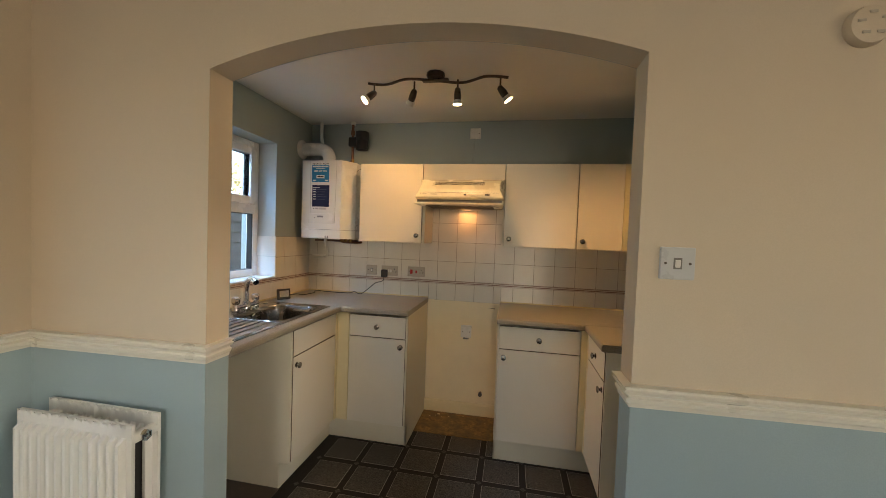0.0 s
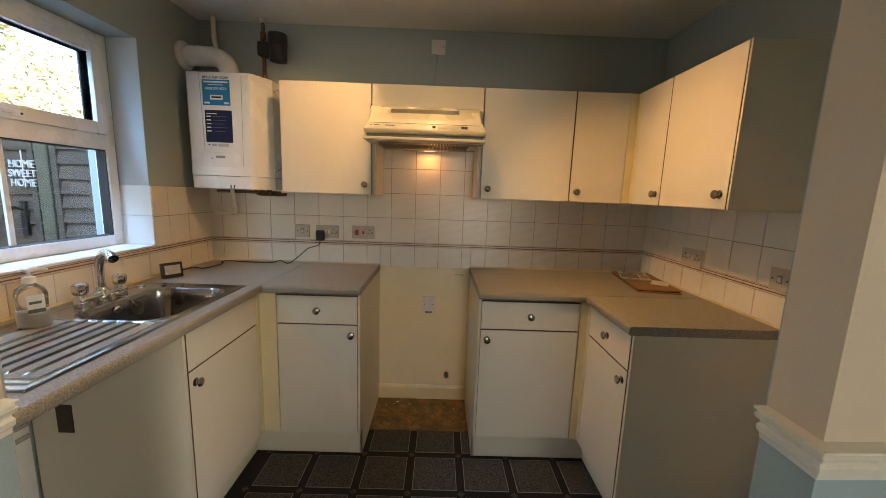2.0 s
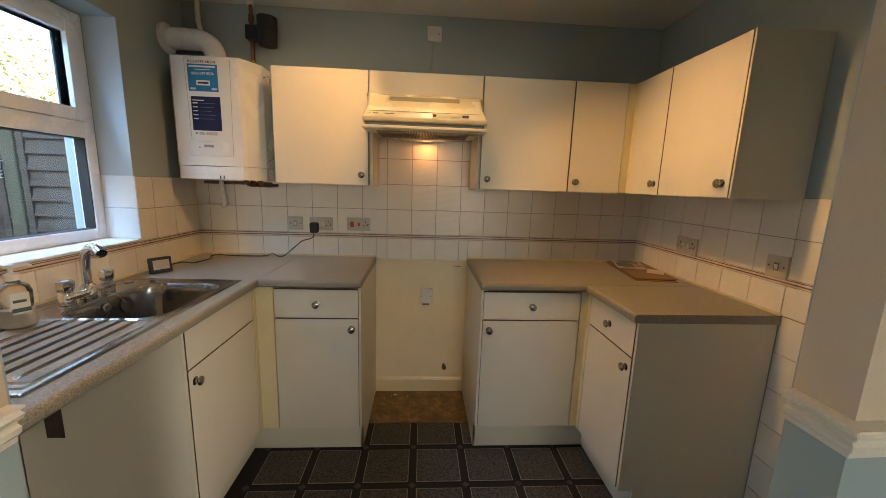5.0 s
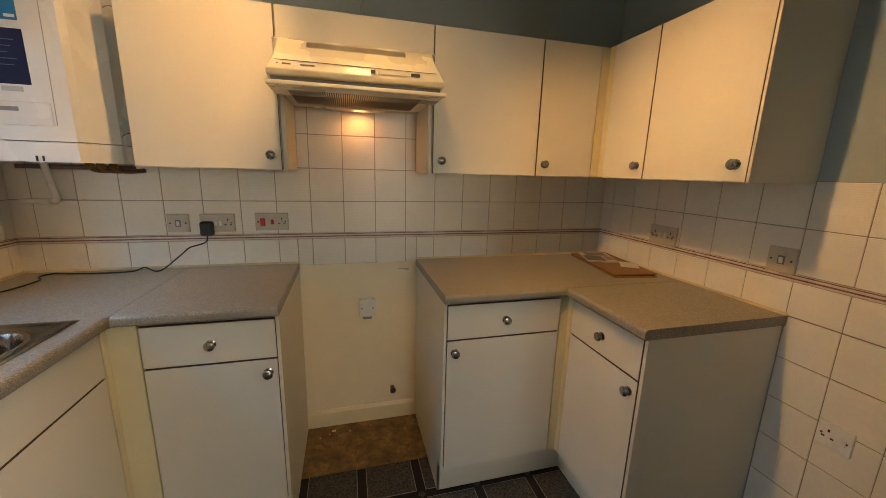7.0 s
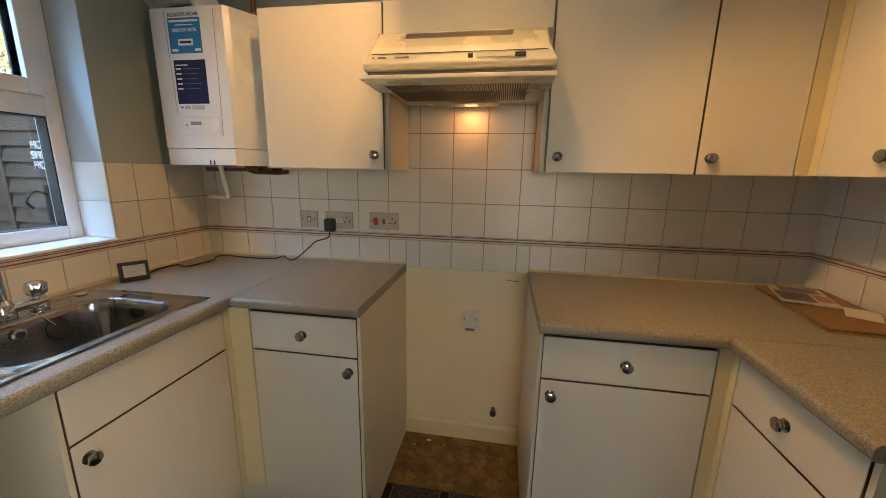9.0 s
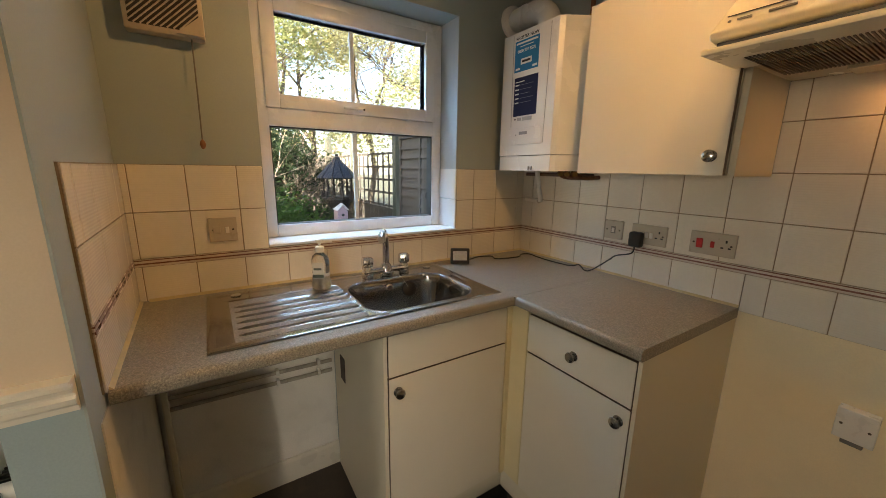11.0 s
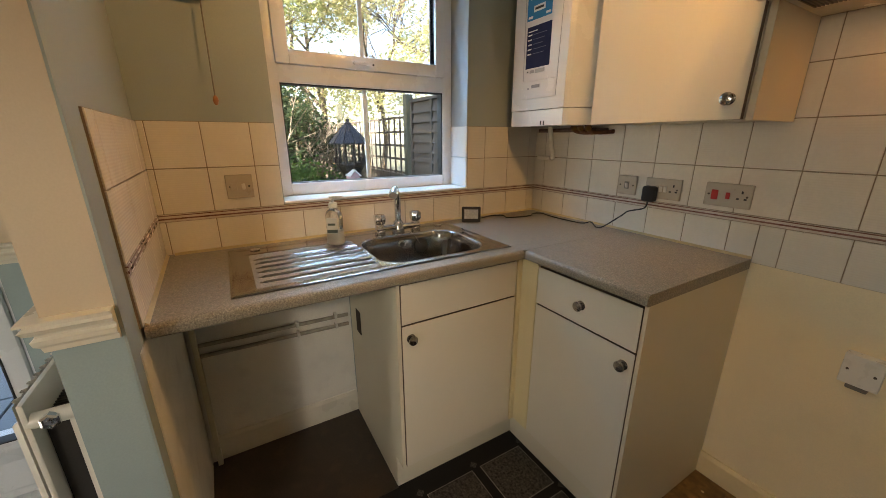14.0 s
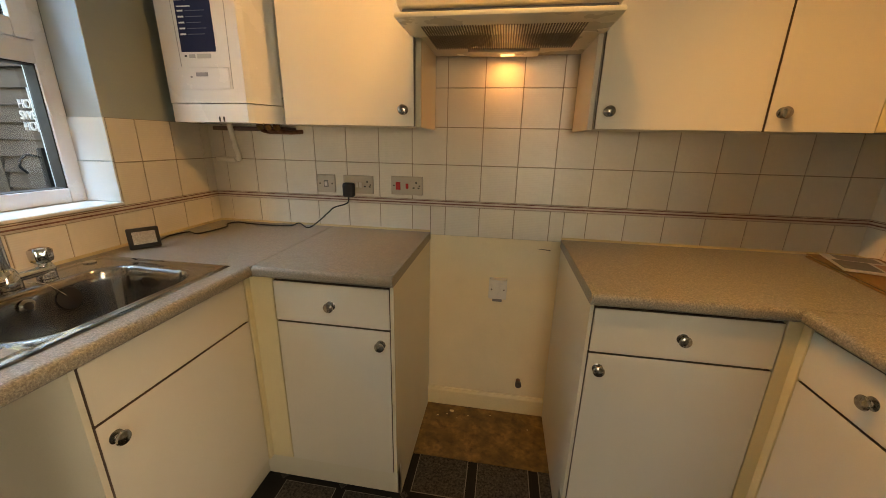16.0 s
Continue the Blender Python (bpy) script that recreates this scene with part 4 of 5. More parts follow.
# ---- sink, tap and soap ----
def build_sink():
    x0, x1, y0, y1 = -1.400, -0.930, 4.319, 5.235
    cx, cy, hx, hy, rc = -1.128, 4.957, 0.160, 0.204, 0.085
    nx, ny = 120, 190
    bm = bmesh.new()
    ease = lambda t: (lambda u: u * u * (3 - 2 * u))(max(0.0, min(1.0, t)))

    def height(x, y):
        edge = min(x - x0, x1 - x, y - y0, y1 - y)
        z = WT + 0.0015 + 0.0035 * ease(edge / 0.007) - 0.0025 * ease((edge - 0.022) / 0.012)
        qx, qy = abs(x - cx) - hx + rc, abs(y - cy) - hy + rc
        d = math.hypot(max(qx, 0), max(qy, 0)) + min(max(qx, qy), 0) - rc
        z += 0.0025 * math.exp(-((d - 0.010) / 0.006) ** 2)
        z -= 0.150 * ease(-d / 0.028) + (0.010 * ease(-d / 0.15) if d < 0 else 0)
        if 4.365 < y < 4.742 and -1.325 < x < -0.965:
            span = ease((y - 4.385) / 0.03) * ease((4.734 + 0.03 * math.sin((x + 1.33) * 9) - y) / 0.02)
            z -= 0.003 * ease((y - 4.365) / 0.02) * ease((x + 1.325) / 0.015) * ease((-0.965 - x) / 0.015)
            k = ((x + 0.995) / 0.046) % 1.0
            if -1.275 < x < -0.99:
                z += 0.0052 * span * math.exp(-((k - 0.5) / 0.115) ** 2)
        return z

    grid = [[bm.verts.new((x, y, height(x, y))) for y in np.linspace(y0, y1, ny)] for x in np.linspace(x0, x1, nx)]
    for i in range(nx - 1):
        for j in range(ny - 1):
            bm.faces.new((grid[i][j], grid[i + 1][j], grid[i + 1][j + 1], grid[i][j + 1]))
    s = thing("kitchen_sink", (-1.137, 4.765, WT), "stainless steel single-bowl sink with a ribbed drainer", "sink")
    part("sink_top", bm, STEEL, s, smooth=True)
    part("waste_plug", lathe(bmesh.new(), [(0.0, 0), (0.028, 0.0), (0.030, 0.004), (0.020, 0.007), (0.006, 0.010)], 22, m=pose(-1.276, 5.030, 0.856, 0, 78, 0)), BLACK, s, "black rubber plug leaning in the bowl", smooth=True)
    part("overflow", lathe(bmesh.new(), [(0.0, 0), (0.017, 0.0), (0.018, 0.003), (0.010, 0.004)], 18, m=pose(-1.274, 4.940, 0.874, 0, 80, 0)), CHROME, s, "chrome overflow ring", smooth=True)
    part("overflow_hole", lathe(bmesh.new(), [(0.0, 0), (0.010, 0.0), (0.010, 0.0055), (0.004, 0.006)], 16, m=pose(-1.274, 4.940, 0.874, 0, 80, 0)), BLACK, s)
    part("spare_tap_hole_cover", lathe(bmesh.new(), [(0.016, 0), (0.016, 0.003), (0.010, 0.005), (0.002, 0.0055)], 18, m=pose(-1.365, 4.405, WT + 0.003)), CHROME, s, "small chrome hole cover", smooth=True)
    part("spare_tap_hole_cover", lathe(bmesh.new(), [(0.016, 0), (0.016, 0.003), (0.010, 0.005), (0.002, 0.0055)], 18, m=pose(-1.365, 5.165, WT + 0.003)), CHROME, s, smooth=True)
    part("plug_chain", tube(bmesh.new(), smooth_path([(-1.318, 4.980, WT + 0.012), (-1.290, 5.000, WT + 0.002), (-1.268, 5.020, 0.870)], 4), 0.0016, 6), CHROME, s)


build_sink()


def build_tap():
    t = thing("mixer_tap", (-1.345, 4.958, WT + 0.004), "chrome deck mixer tap with two handles", "tap")
    x, y, z = -1.345, 4.958, WT + 0.004
    bm = boxed(x - 0.022, x + 0.022, y - 0.100, y + 0.100, z + 0.012, z + 0.036, bev=0.011, seg=4)
    part("bridge", bm, CHROME, t, smooth=True)
    part("hub", lathe(bmesh.new(), [(0.027, 0), (0.026, 0.030), (0.021, 0.045), (0.015, 0.052)], 24, m=pose(x, y, z)), CHROME, t, smooth=True)
    part("spout", tube(bmesh.new(), smooth_path([(x + r * 0.87, y - r * 0.49, z + h) for r, h in ((0, 0.04), (0.002, 0.12), (0.022, 0.168), (0.062, 0.190), (0.102, 0.190), (0.128, 0.180))], 8), 0.0145, 18), CHROME, t, smooth=True)
    part("aerator", tube(bmesh.new(), [(x + 0.114 * 0.87, y - 0.114 * 0.49, z + 0.186), (x + 0.136 * 0.87, y - 0.136 * 0.49, z + 0.176)], 0.0165, 18), CHROME, t, smooth=True)
    for s in (-1, 1):
        b = part("tap_body", lathe(bmesh.new(), [(0.022, 0), (0.021, 0.030), (0.016, 0.042), (0.012, 0.044)], 22, m=pose(x, y + s * 0.082, z)), CHROME, t, smooth=True)
        prof = [(0.012, 0.040), (0.020, 0.046), (0.0225, 0.056), (0.0225, 0.078), (0.018, 0.084), (0.004, 0.086)]
        bm = lathe(bmesh.new(), prof, 24, m=pose(x, y + s * 0.082, z))
        for v in bm.verts:
            a = math.atan2(v.co.y - y - s * 0.082, v.co.x - x)
            if 0.045 < v.co.z - z < 0.082:
                k = 1 + 0.10 * math.cos(a * 6)
                v.co.x, v.co.y = x + (v.co.x - x) * k, y + s * 0.082 + (v.co.y - y - s * 0.082) * k
        part("handle", bm, CHROME, b, smooth=True)


build_tap()
so = thing("soap_bottle", (-1.300, 4.680, WT + 0.004), "clear pump bottle of liquid soap, half empty", "bottle")
ms = pose(-1.300, 4.680, WT + 0.004, 0, 0, 25) @ Matrix.Diagonal((1, 0.72, 1, 1))
CLEAR = glass("clear_plastic", 0.08, (0.95, 0.96, 0.96))
part("bottle", lathe(bmesh.new(), [(0.034, 0.0), (0.039, 0.004), (0.040, 0.03), (0.036, 0.06), (0.037, 0.085), (0.038, 0.105), (0.032, 0.122), (0.016, 0.134), (0.014, 0.142), (0.0125, 0.142)], 28, m=ms), CLEAR, so, smooth=True)
part("soap", lathe(bmesh.new(), [(0.032, 0.002), (0.0365, 0.006), (0.0375, 0.03), (0.0345, 0.052), (0.02, 0.053)], 28, m=ms), material("milky_soap", (0.62, 0.60, 0.54), 0.35, vary=0.03, bump=0.0), so, "milky liquid soap", smooth=True)
lb = part("label", placed(boxed(-0.019, 0.019, -0.0400, -0.0365, 0.045, 0.105), pose(-1.300, 4.680, WT + 0.004, 0, 0, 62) @ pose(0, 0.004, 0)), material("pale_label", (0.62, 0.64, 0.62), 0.4), so, "pale paper label")
part("label_band", placed(boxed(-0.019, 0.019, -0.0408, -0.0370, 0.050, 0.062), pose(-1.300, 4.680, WT + 0.004, 0, 0, 62) @ pose(0, 0.004, 0)), material("dark_green_print", (0.05, 0.08, 0.07), 0.4), lb)
part("label_band", placed(boxed(-0.015, 0.012, -0.0408, -0.0370, 0.078, 0.086), pose(-1.300, 4.680, WT + 0.004, 0, 0, 62) @ pose(0, 0.004, 0)), material("dark_green_print", (0.05, 0.08, 0.07), 0.4), lb)
PUMPWHITE = material("white_pump_plastic", (0.74, 0.74, 0.72), 0.35, bump=0.0)
part("pump_collar", lathe(bmesh.new(), [(0.016, 0.138), (0.016, 0.156), (0.008, 0.160), (0.005, 0.160), (0.005, 0.172), (0.013, 0.174), (0.013, 0.182), (0.004, 0.184)], 20, m=pose(-1.300, 4.680, WT + 0.004)), PUMPWHITE, so, "white pump top", smooth=True)
part("pump_nozzle", tube(bmesh.new(), [(-1.300, 4.680, WT + 0.181), (-1.290, 4.710, WT + 0.181), (-1.286, 4.722, WT + 0.176)], [0.008, 0.006, 0.005], 10), PUMPWHITE, so, smooth=True)

# ---- papers on the worktop ----
KRAFT = material("brown_card", (0.27, 0.15, 0.06), 0.7, vary=0.12, scale=14)
pf = thing("card_folder", (1.09, 5.545, WT), "worn brown card folder lying on the worktop", "folder")
mf = pose(1.092, 5.545, WT, 0, 0, -9)
part("back_cover", placed(boxed(-0.10, 0.105, -0.22, 0.22, 0.001, 0.006, bev=0.001, seg=1), mf), KRAFT, pf)
part("front_cover", placed(boxed(-0.10, 0.105, -0.218, 0.22, 0.012, 0.017, bev=0.001, seg=1), mf @ pose(0, 0, 0, 0, -1.2, 0)), KRAFT, pf)
part("inner_sheets", placed(boxed(-0.095, 0.098, -0.21, 0.215, 0.0065, 0.0115), mf), material("dark_inner_card", (0.05, 0.04, 0.035), 0.7), pf, "dark inner sheets")
mz = thing("magazine", (1.085, 5.63, WT + 0.02), "folded printed magazine on the folder", "magazine")
mm = pose(1.085, 5.630, WT + 0.0205, 0, 0, -20)
part("page_block", placed(boxed(-0.075, 0.075, -0.105, 0.105, 0.0, 0.006, bev=0.001, seg=1), mm), material("glossy_page", (0.55, 0.52, 0.48), 0.35, vary=0.3, scale=25), mz)
for k, (a, b, c, d, col) in enumerate(((-0.07, 0.02, -0.09, 0.02, (0.10, 0.09, 0.08)), (-0.05, 0.06, 0.03, 0.095, (0.20, 0.17, 0.15)), (0.03, 0.07, -0.07, 0.01, (0.38, 0.16, 0.08)))):
    part("printed_picture", placed(boxed(a, b, c, d, 0.0062, 0.0068), mm), material("printed_ink", col, 0.4, vary=0.5, scale=60), mz)
tagged(part("paper_slip", placed(boxed(-0.04, 0.04, -0.055, 0.055, 0.0, 0.0012), pose(1.140, 5.465, WT + 0.0208, 0, 0, -35)), material("white_paper", (0.66, 0.62, 0.56), 0.6)), "white paper slip on the folder", "paper")

# ---- appliance space pipes and bracket ----
ap = thing("water_pipes", (XL + 0.03, 4.45, 0.49), "two grey pipes clipped along the appliance wall", "pipes")
PIPEGREY = material("painted_pipe", (0.42, 0.38, 0.31), 0.5, vary=0.2, scale=20, grime=0.4)
for z in (0.500, 0.545):
    part("pipe", tube(bmesh.new(), [(XL + 0.022, YP1 + 0.01, z + 0.004), (XL + 0.022, 4.735, z - 0.010)], 0.0085, 12), PIPEGREY, ap, smooth=True)
    for y in (4.52, 4.68):
        part("pipe_clip", boxed(XL + 0.004, XL + 0.034, y - 0.006, y + 0.006, z - 0.016, z + 0.008, bev=0.002, seg=1), PLASTIC, ap, "white pipe clip")
tagged(part("support_batten", boxed(XL + 0.014, XL + 0.045, YP1 + 0.001, YP1 + 0.018, 0.006, WB - 0.001), UNITSIDE, base=True), "painted batten carrying the worktop end", "batten")
# flat dark plate paints the shade inside the cutout; no hole is cut
tagged(part("socket_cutout_plate", boxed(-1.352, -1.297, 4.7485, 4.752, 0.493, 0.598), material("recess_shade", (0.05, 0.035, 0.025), 0.8)), "dark plate painting the shaded rectangular cutout of the sink panel", "recess")

# ---- kitchen window ----
CLEARPANE = glass("window_glass")


def frame_ring(x0, x1, y0, y1, z0, z1, w, bev=0.004):
    bm = bmesh.new()
    for a in ((y0, y0 + w, z0, z1), (y1 - w, y1, z0, z1), (y0 + w, y1 - w, z0, z0 + w), (y0 + w, y1 - w, z1 - w, z1)):
        box(bm, x0, x1, *a, bev=bev, seg=2)
    return bm


def pane(x, y0, y1, z0, z1, parent):
    p = part("pane", boxed(x - 0.002, x + 0.002, y0, y1, z0, z1), CLEARPANE, parent)
    p.visible_shadow = False
    return p


FX = -1.600
w = thing("window_1", (FX, 4.96, WZ0), "white plastic casement window with a top opener", "window", kind="structure")
part("window_frame", frame_ring(FX - 0.06, FX, WY0 + 0.004, WY1 - 0.004, WZ0 + 0.006, WZ1 - 0.002, 0.050), UPVC, w, smooth=True)
part("transom", boxed(FX - 0.06, FX + 0.001, WY0 + 0.05, WY1 - 0.05, 1.506, 1.574, bev=0.004), UPVC, w, smooth=True)
sash = part("top_sash", frame_ring(FX - 0.045, FX + 0.014, WY0 + 0.046, WY1 - 0.046, 1.574, WZ1 - 0.046, 0.052), UPVC, w, smooth=True)
# black rubber, deepened to paint the shaded inner sides of the frame too
part("gasket", frame_ring(FX - 0.050, FX - 0.006, WY0 + 0.092, WY1 - 0.092, 1.620, WZ1 - 0.092, 0.006, 0), BLACK, sash)
part("gasket", frame_ring(FX - 0.050, FX - 0.006, WY0 + 0.050, WY1 - 0.050, 1.106, 1.510, 0.008, 0), BLACK, w)
pane(FX - 0.044, WY0 + 0.09, WY1 - 0.09, 1.622, WZ1 - 0.09, sash)
pane(FX - 0.044, WY0 + 0.05, WY1 - 0.05, 1.107, 1.509, w)
part("glazing_bar", boxed(FX - 0.050, FX - 0.038, 4.936, 4.953, 1.106, 1.508), UPVC, w)
part("glazing_bar", boxed(FX - 0.050, FX - 0.038, 4.936, 4.953, 1.620, WZ1 - 0.092), UPVC, sash)
hnd = part("handle", boxed(FX + 0.014, FX + 0.030, 4.938, 4.975, 1.587, 1.603, bev=0.005), UPVC, sash, "white window handle with a key hole", smooth=True)
part("handle_lever", boxed(FX + 0.026, FX + 0.038, 4.880, 4.960, 1.590, 1.601, bev=0.004), UPVC, hnd, smooth=True)
part("lock", lathe(bmesh.new(), [(0.004, 0), (0.004, 0.003), (0.001, 0.0035)], 10, m=pose(FX + 0.030, 4.968, 1.595, 0, 90, 0)), BLACK, hnd)
structure("window_sill", boxed(FX - 0.01, XL + 0.010, WY0, WY1, WZ0 - 0.004, WZ0 + 0.006, bev=0.002, seg=1), PLAINTILE, "white tiled window sill")
rv = structure("window_reveal", boxed(FX, XL - 0.0005, WY1 - 0.003, WY1, WZ0 + 0.006, WZ1), material("reveal_paint", (0.52, 0.57, 0.58), 0.6, vary=0.04), "pale painted window reveal")
for z0, z1 in ((1.063, 1.203), (1.206, 1.350)):
    part("tile", boxed(FX + 0.001, XL + 0.009, WY1 - 0.009, WY1 - 0.003, z0, z1, bev=0.001, seg=1), PLAINTILE, rv)

# ---- patio door ----
d = thing("door_1", (-1.55, 2.99, 0.10), "white plastic glazed patio door in the dining wall", "door", kind="structure")
fr = frame_ring(-1.60, -1.52, DY0, DY1, 0.10, DZ1, 0.032)
box(fr, -1.60, -1.52, DY0 + 0.032, DY1 - 0.032, 0.132, 0.246)
part("door_frame", fr, UPVC, d, smooth=True)
lf = frame_ring(-1.59, -1.505, DY0 + 0.034, DY1 - 0.034, 0.250, DZ1 - 0.034, 0.048)
box(lf, -1.59, -1.505, DY0 + 0.08, DY1 - 0.08, 0.298, 0.330)
leaf = part("door_leaf", lf, UPVC, d, smooth=True)
pane(-1.55, DY0 + 0.075, DY1 - 0.075, 0.29, DZ1 - 0.075, leaf)
part("gasket", frame_ring(-1.545, -1.503, DY0 + 0.081, DY1 - 0.081, 0.330, DZ1 - 0.081, 0.005, 0), BLACK, leaf)
structure("door_sill", boxed(XL - 0.28, XL + 0.03, DY0, DY1, 0.0, 0.10, bev=0.003, seg=1), UPVC, "white door sill over a raised threshold")
tagged(part("door_mat", boxed(-1.42, -0.98, 2.75, 3.62, 0.001, 0.014, bev=0.004, seg=2), material("black_mat", (0.012, 0.012, 0.013), 0.9, vary=0.4, scale=300, bump=0.5)), "black ribbed door mat before the patio door", "mat")

# ---- extractor fan ----
IV = material("aged_ivory_plastic", (0.46, 0.40, 0.31), 0.4, vary=0.08, scale=20, grime=0.25)
fan = thing("extractor_fan", (XL, 4.305, 1.725), "ivory square extractor fan with slanted slats and a pull cord", "extractor fan")
part("housing", boxed(XL, XL + 0.050, 4.208, 4.402, 1.725, 1.918, bev=0.006), IV, fan, smooth=True)
part("grille_recess", boxed(XL + 0.050, XL + 0.052, 4.220, 4.390, 1.742, 1.906), material("dark_grille_back", (0.02, 0.018, 0.016), 0.8), fan, "dark grille opening")
for k in range(22):
    o = -0.16 + k * 0.0155
    a, b = max(0.0, o), min(0.170, o + 0.164 / 1.0)
    if b - a < 0.02:
        continue
    y0, y1 = 4.220 + a, 4.220 + b
    part("slat", tube(bmesh.new(), [(XL + 0.055, y0, 1.742 + (a - o)), (XL + 0.055, y1, 1.742 + (b - o))], 0.0021, 6), IV, fan)
part("corner_plate", prism(bmesh.new(), [(4.330, 1.730), (4.398, 1.730), (4.398, 1.790)], "x", XL + 0.050, XL + 0.062), IV, fan)
part("cord", tube(bmesh.new(), smooth_path([(XL + 0.035, 4.366, 1.725), (XL + 0.037, 4.364, 1.570), (XL + 0.040, 4.362, 1.424)], 4), 0.0022, 6), GREYGAP, fan, "grubby pull cord")
part("acorn", lathe(bmesh.new(), [(0.002, 0.022), (0.007, 0.016), (0.009, 0.006), (0.006, -0.004), (0.002, -0.008)], 14, m=pose(XL + 0.040, 4.362, 1.408)), material("turned_wood", (0.30, 0.13, 0.05), 0.4, vary=0.2, scale=60), fan, "small wooden pull", smooth=True)

# ---- radiator ----
RADW = material("radiator_enamel", (0.70, 0.67, 0.60), 0.35, vary=0.03, scale=10, bump=0.02)


def build_radiator():
    x0, x1, zt, zb = -1.340, -0.890, 0.782, 0.170
    r = thing("radiator", ((x0 + x1) / 2, 3.963, zb), "cream double panel radiator under the dado rail", "radiator")
    for name, yf, th in (("front_panel", 3.918, 0.014), ("back_panel", 4.001, 0.014)):
        bm = bmesh.new()
        n = 200
        xs = np.linspace(x0, x1, n)
        rows = [(zb, 0.0), (zb + 0.015, 0.0), (zb + 0.04, 0.0), (zb + 0.055, 1.0), (zt - 0.055, 1.0), (zt - 0.040, 0.0), (zt - 0.012, 0.0), (zt, 0.4)]
        grid = []
        for z, k in rows:
            grid.append([bm.verts.new((x, yf + (-0.020 * k * max(0.0, min(1.0, 0.4 + 1.5 * math.cos(2 * math.pi * (x - x0 - 0.02) / 0.0335)))) if x0 + 0.012 < x < x1 - 0.012 else yf, z)) for x in xs])
        for a, b in zip(grid, grid[1:]):
            for i in range(n - 1):
                bm.faces.new((a[i], a[i + 1], b[i + 1], b[i]))
        box(bm, x0, x1, yf + 0.003, yf + th, zb, zt - 0.001, bev=0.003, seg=2)
        part(name, bm, RADW, r, smooth=True)
    for x in (x0 + 0.035, x1 - 0.016):
        part("end_pipe", tube(bmesh.new(), [(x, 3.925, zt - 0.050), (x, 4.009, zt - 0.050)], 0.017, 16), RADW, r, smooth=True)
        part("end_pipe", tube(bmesh.new(), [(x, 3.925, zb + 0.035), (x, 4.009, zb + 0.035)], 0.017, 16), RADW, r, smooth=True)
    part("bleed_valve", lathe(bmesh.new(), [(0.018, 0), (0.018, 0.012), (0.013, 0.014), (0.013, 0.010), (0.006, 0.010), (0.005, 0.016)], 6, m=pose(x1 - 0.006, 3.963, zt - 0.050, 0, 90, 0)), CHROME, r, "chrome bleed valve")
    bm = bmesh.new()
    for k in range(33):
        x = x0 + 0.045 + k * 0.0112
        box(bm, x, x + 0.004, 3.935, 4.000, zb + 0.05, zt - 0.07)
    # fin colour carries the shade between the two radiator panels
    part("convector_core", bm, material("shaded_fin", (0.035, 0.03, 0.027), 0.7, vary=0.2, scale=40), r, "fins darkened with the shade inside the radiator")["kind"] = "stuff"
    for x in (x0 + 0.08, x1 - 0.08):
        part("wall_bracket", boxed(x - 0.01, x + 0.01, 4.013, wall_y(-1.15), zb + 0.05, zt - 0.06), RADW, r)
    part("tail_pipe", tube(bmesh.new(), [(x1 - 0.016, 3.965, zb + 0.035), (x1 - 0.016, 3.965, 0.0)], 0.0075, 10), RADW, r)


build_radiator()
dl = thing("ceiling_spotlight", (1.70, 2.90, ZC), "dark bronze ceiling spotlight aimed at the kitchen arch", "ceiling light")
aim_m = Matrix.Translation(DINING_SPOT) @ (DINING_AIM - DINING_SPOT).to_track_quat("Z", "Y").to_matrix().to_4x4()
part("ceiling_rose", lathe(bmesh.new(), [(0.05, 0), (0.052, -0.012), (0.045, -0.026), (0.02, -0.03)], 28, m=pose(1.70, 2.90, ZC)), BRONZE, dl, smooth=True)
part("stem", tube(bmesh.new(), [(1.70, 2.90, ZC - 0.025), tuple(DINING_SPOT - (DINING_AIM - DINING_SPOT).normalized() * 0.085)], 0.006, 10), BRONZE, dl, smooth=True)
part("spot_head", lathe(bmesh.new(), [(0.010, -0.095), (0.022, -0.085), (0.030, -0.050), (0.031, -0.020), (0.028, -0.020)], 24, m=aim_m), BRONZE, dl, smooth=True)
part("bulb_face", lathe(bmesh.new(), [(0.027, -0.024), (0.026, -0.020), (0.010, -0.018)], 20, m=aim_m), BULB, dl, "glowing bulb face")
sm = thing("smoke_alarm", (1.045, wall_y(1.045), 1.938), "round cream smoke alarm base on the wall", "smoke alarm")
part("base", lathe(bmesh.new(), [(0.047, 0), (0.048, 0.010), (0.044, 0.022), (0.026, 0.028), (0.004, 0.028)], 40, m=pose(1.045, wall_y(1.045), 1.938, 90, 0, 1.83)), CREAM, sm, smooth=True)
for k in range(5):
    a = 0.5 + k * 1.2
    part("slot", boxed(1.045 + 0.026 * math.cos(a) - 0.008, 1.045 + 0.026 * math.cos(a) + 0.008, wall_y(1.045) - 0.0295, wall_y(1.045) - 0.024, 1.938 + 0.026 * math.sin(a) - 0.003, 1.938 + 0.026 * math.sin(a) + 0.003), IVORY, sm)

# ---- garden ----
FENCE = material("weathered_fence", (0.10, 0.085, 0.068), 0.85, vary=0.45, scale=11, fine=90, bump=0.6, stretch=(0.25, 1, 3.5), per=0.35)
POST = material("grey_green_post", (0.11, 0.115, 0.08), 0.85, vary=0.3, scale=12, bump=0.5)


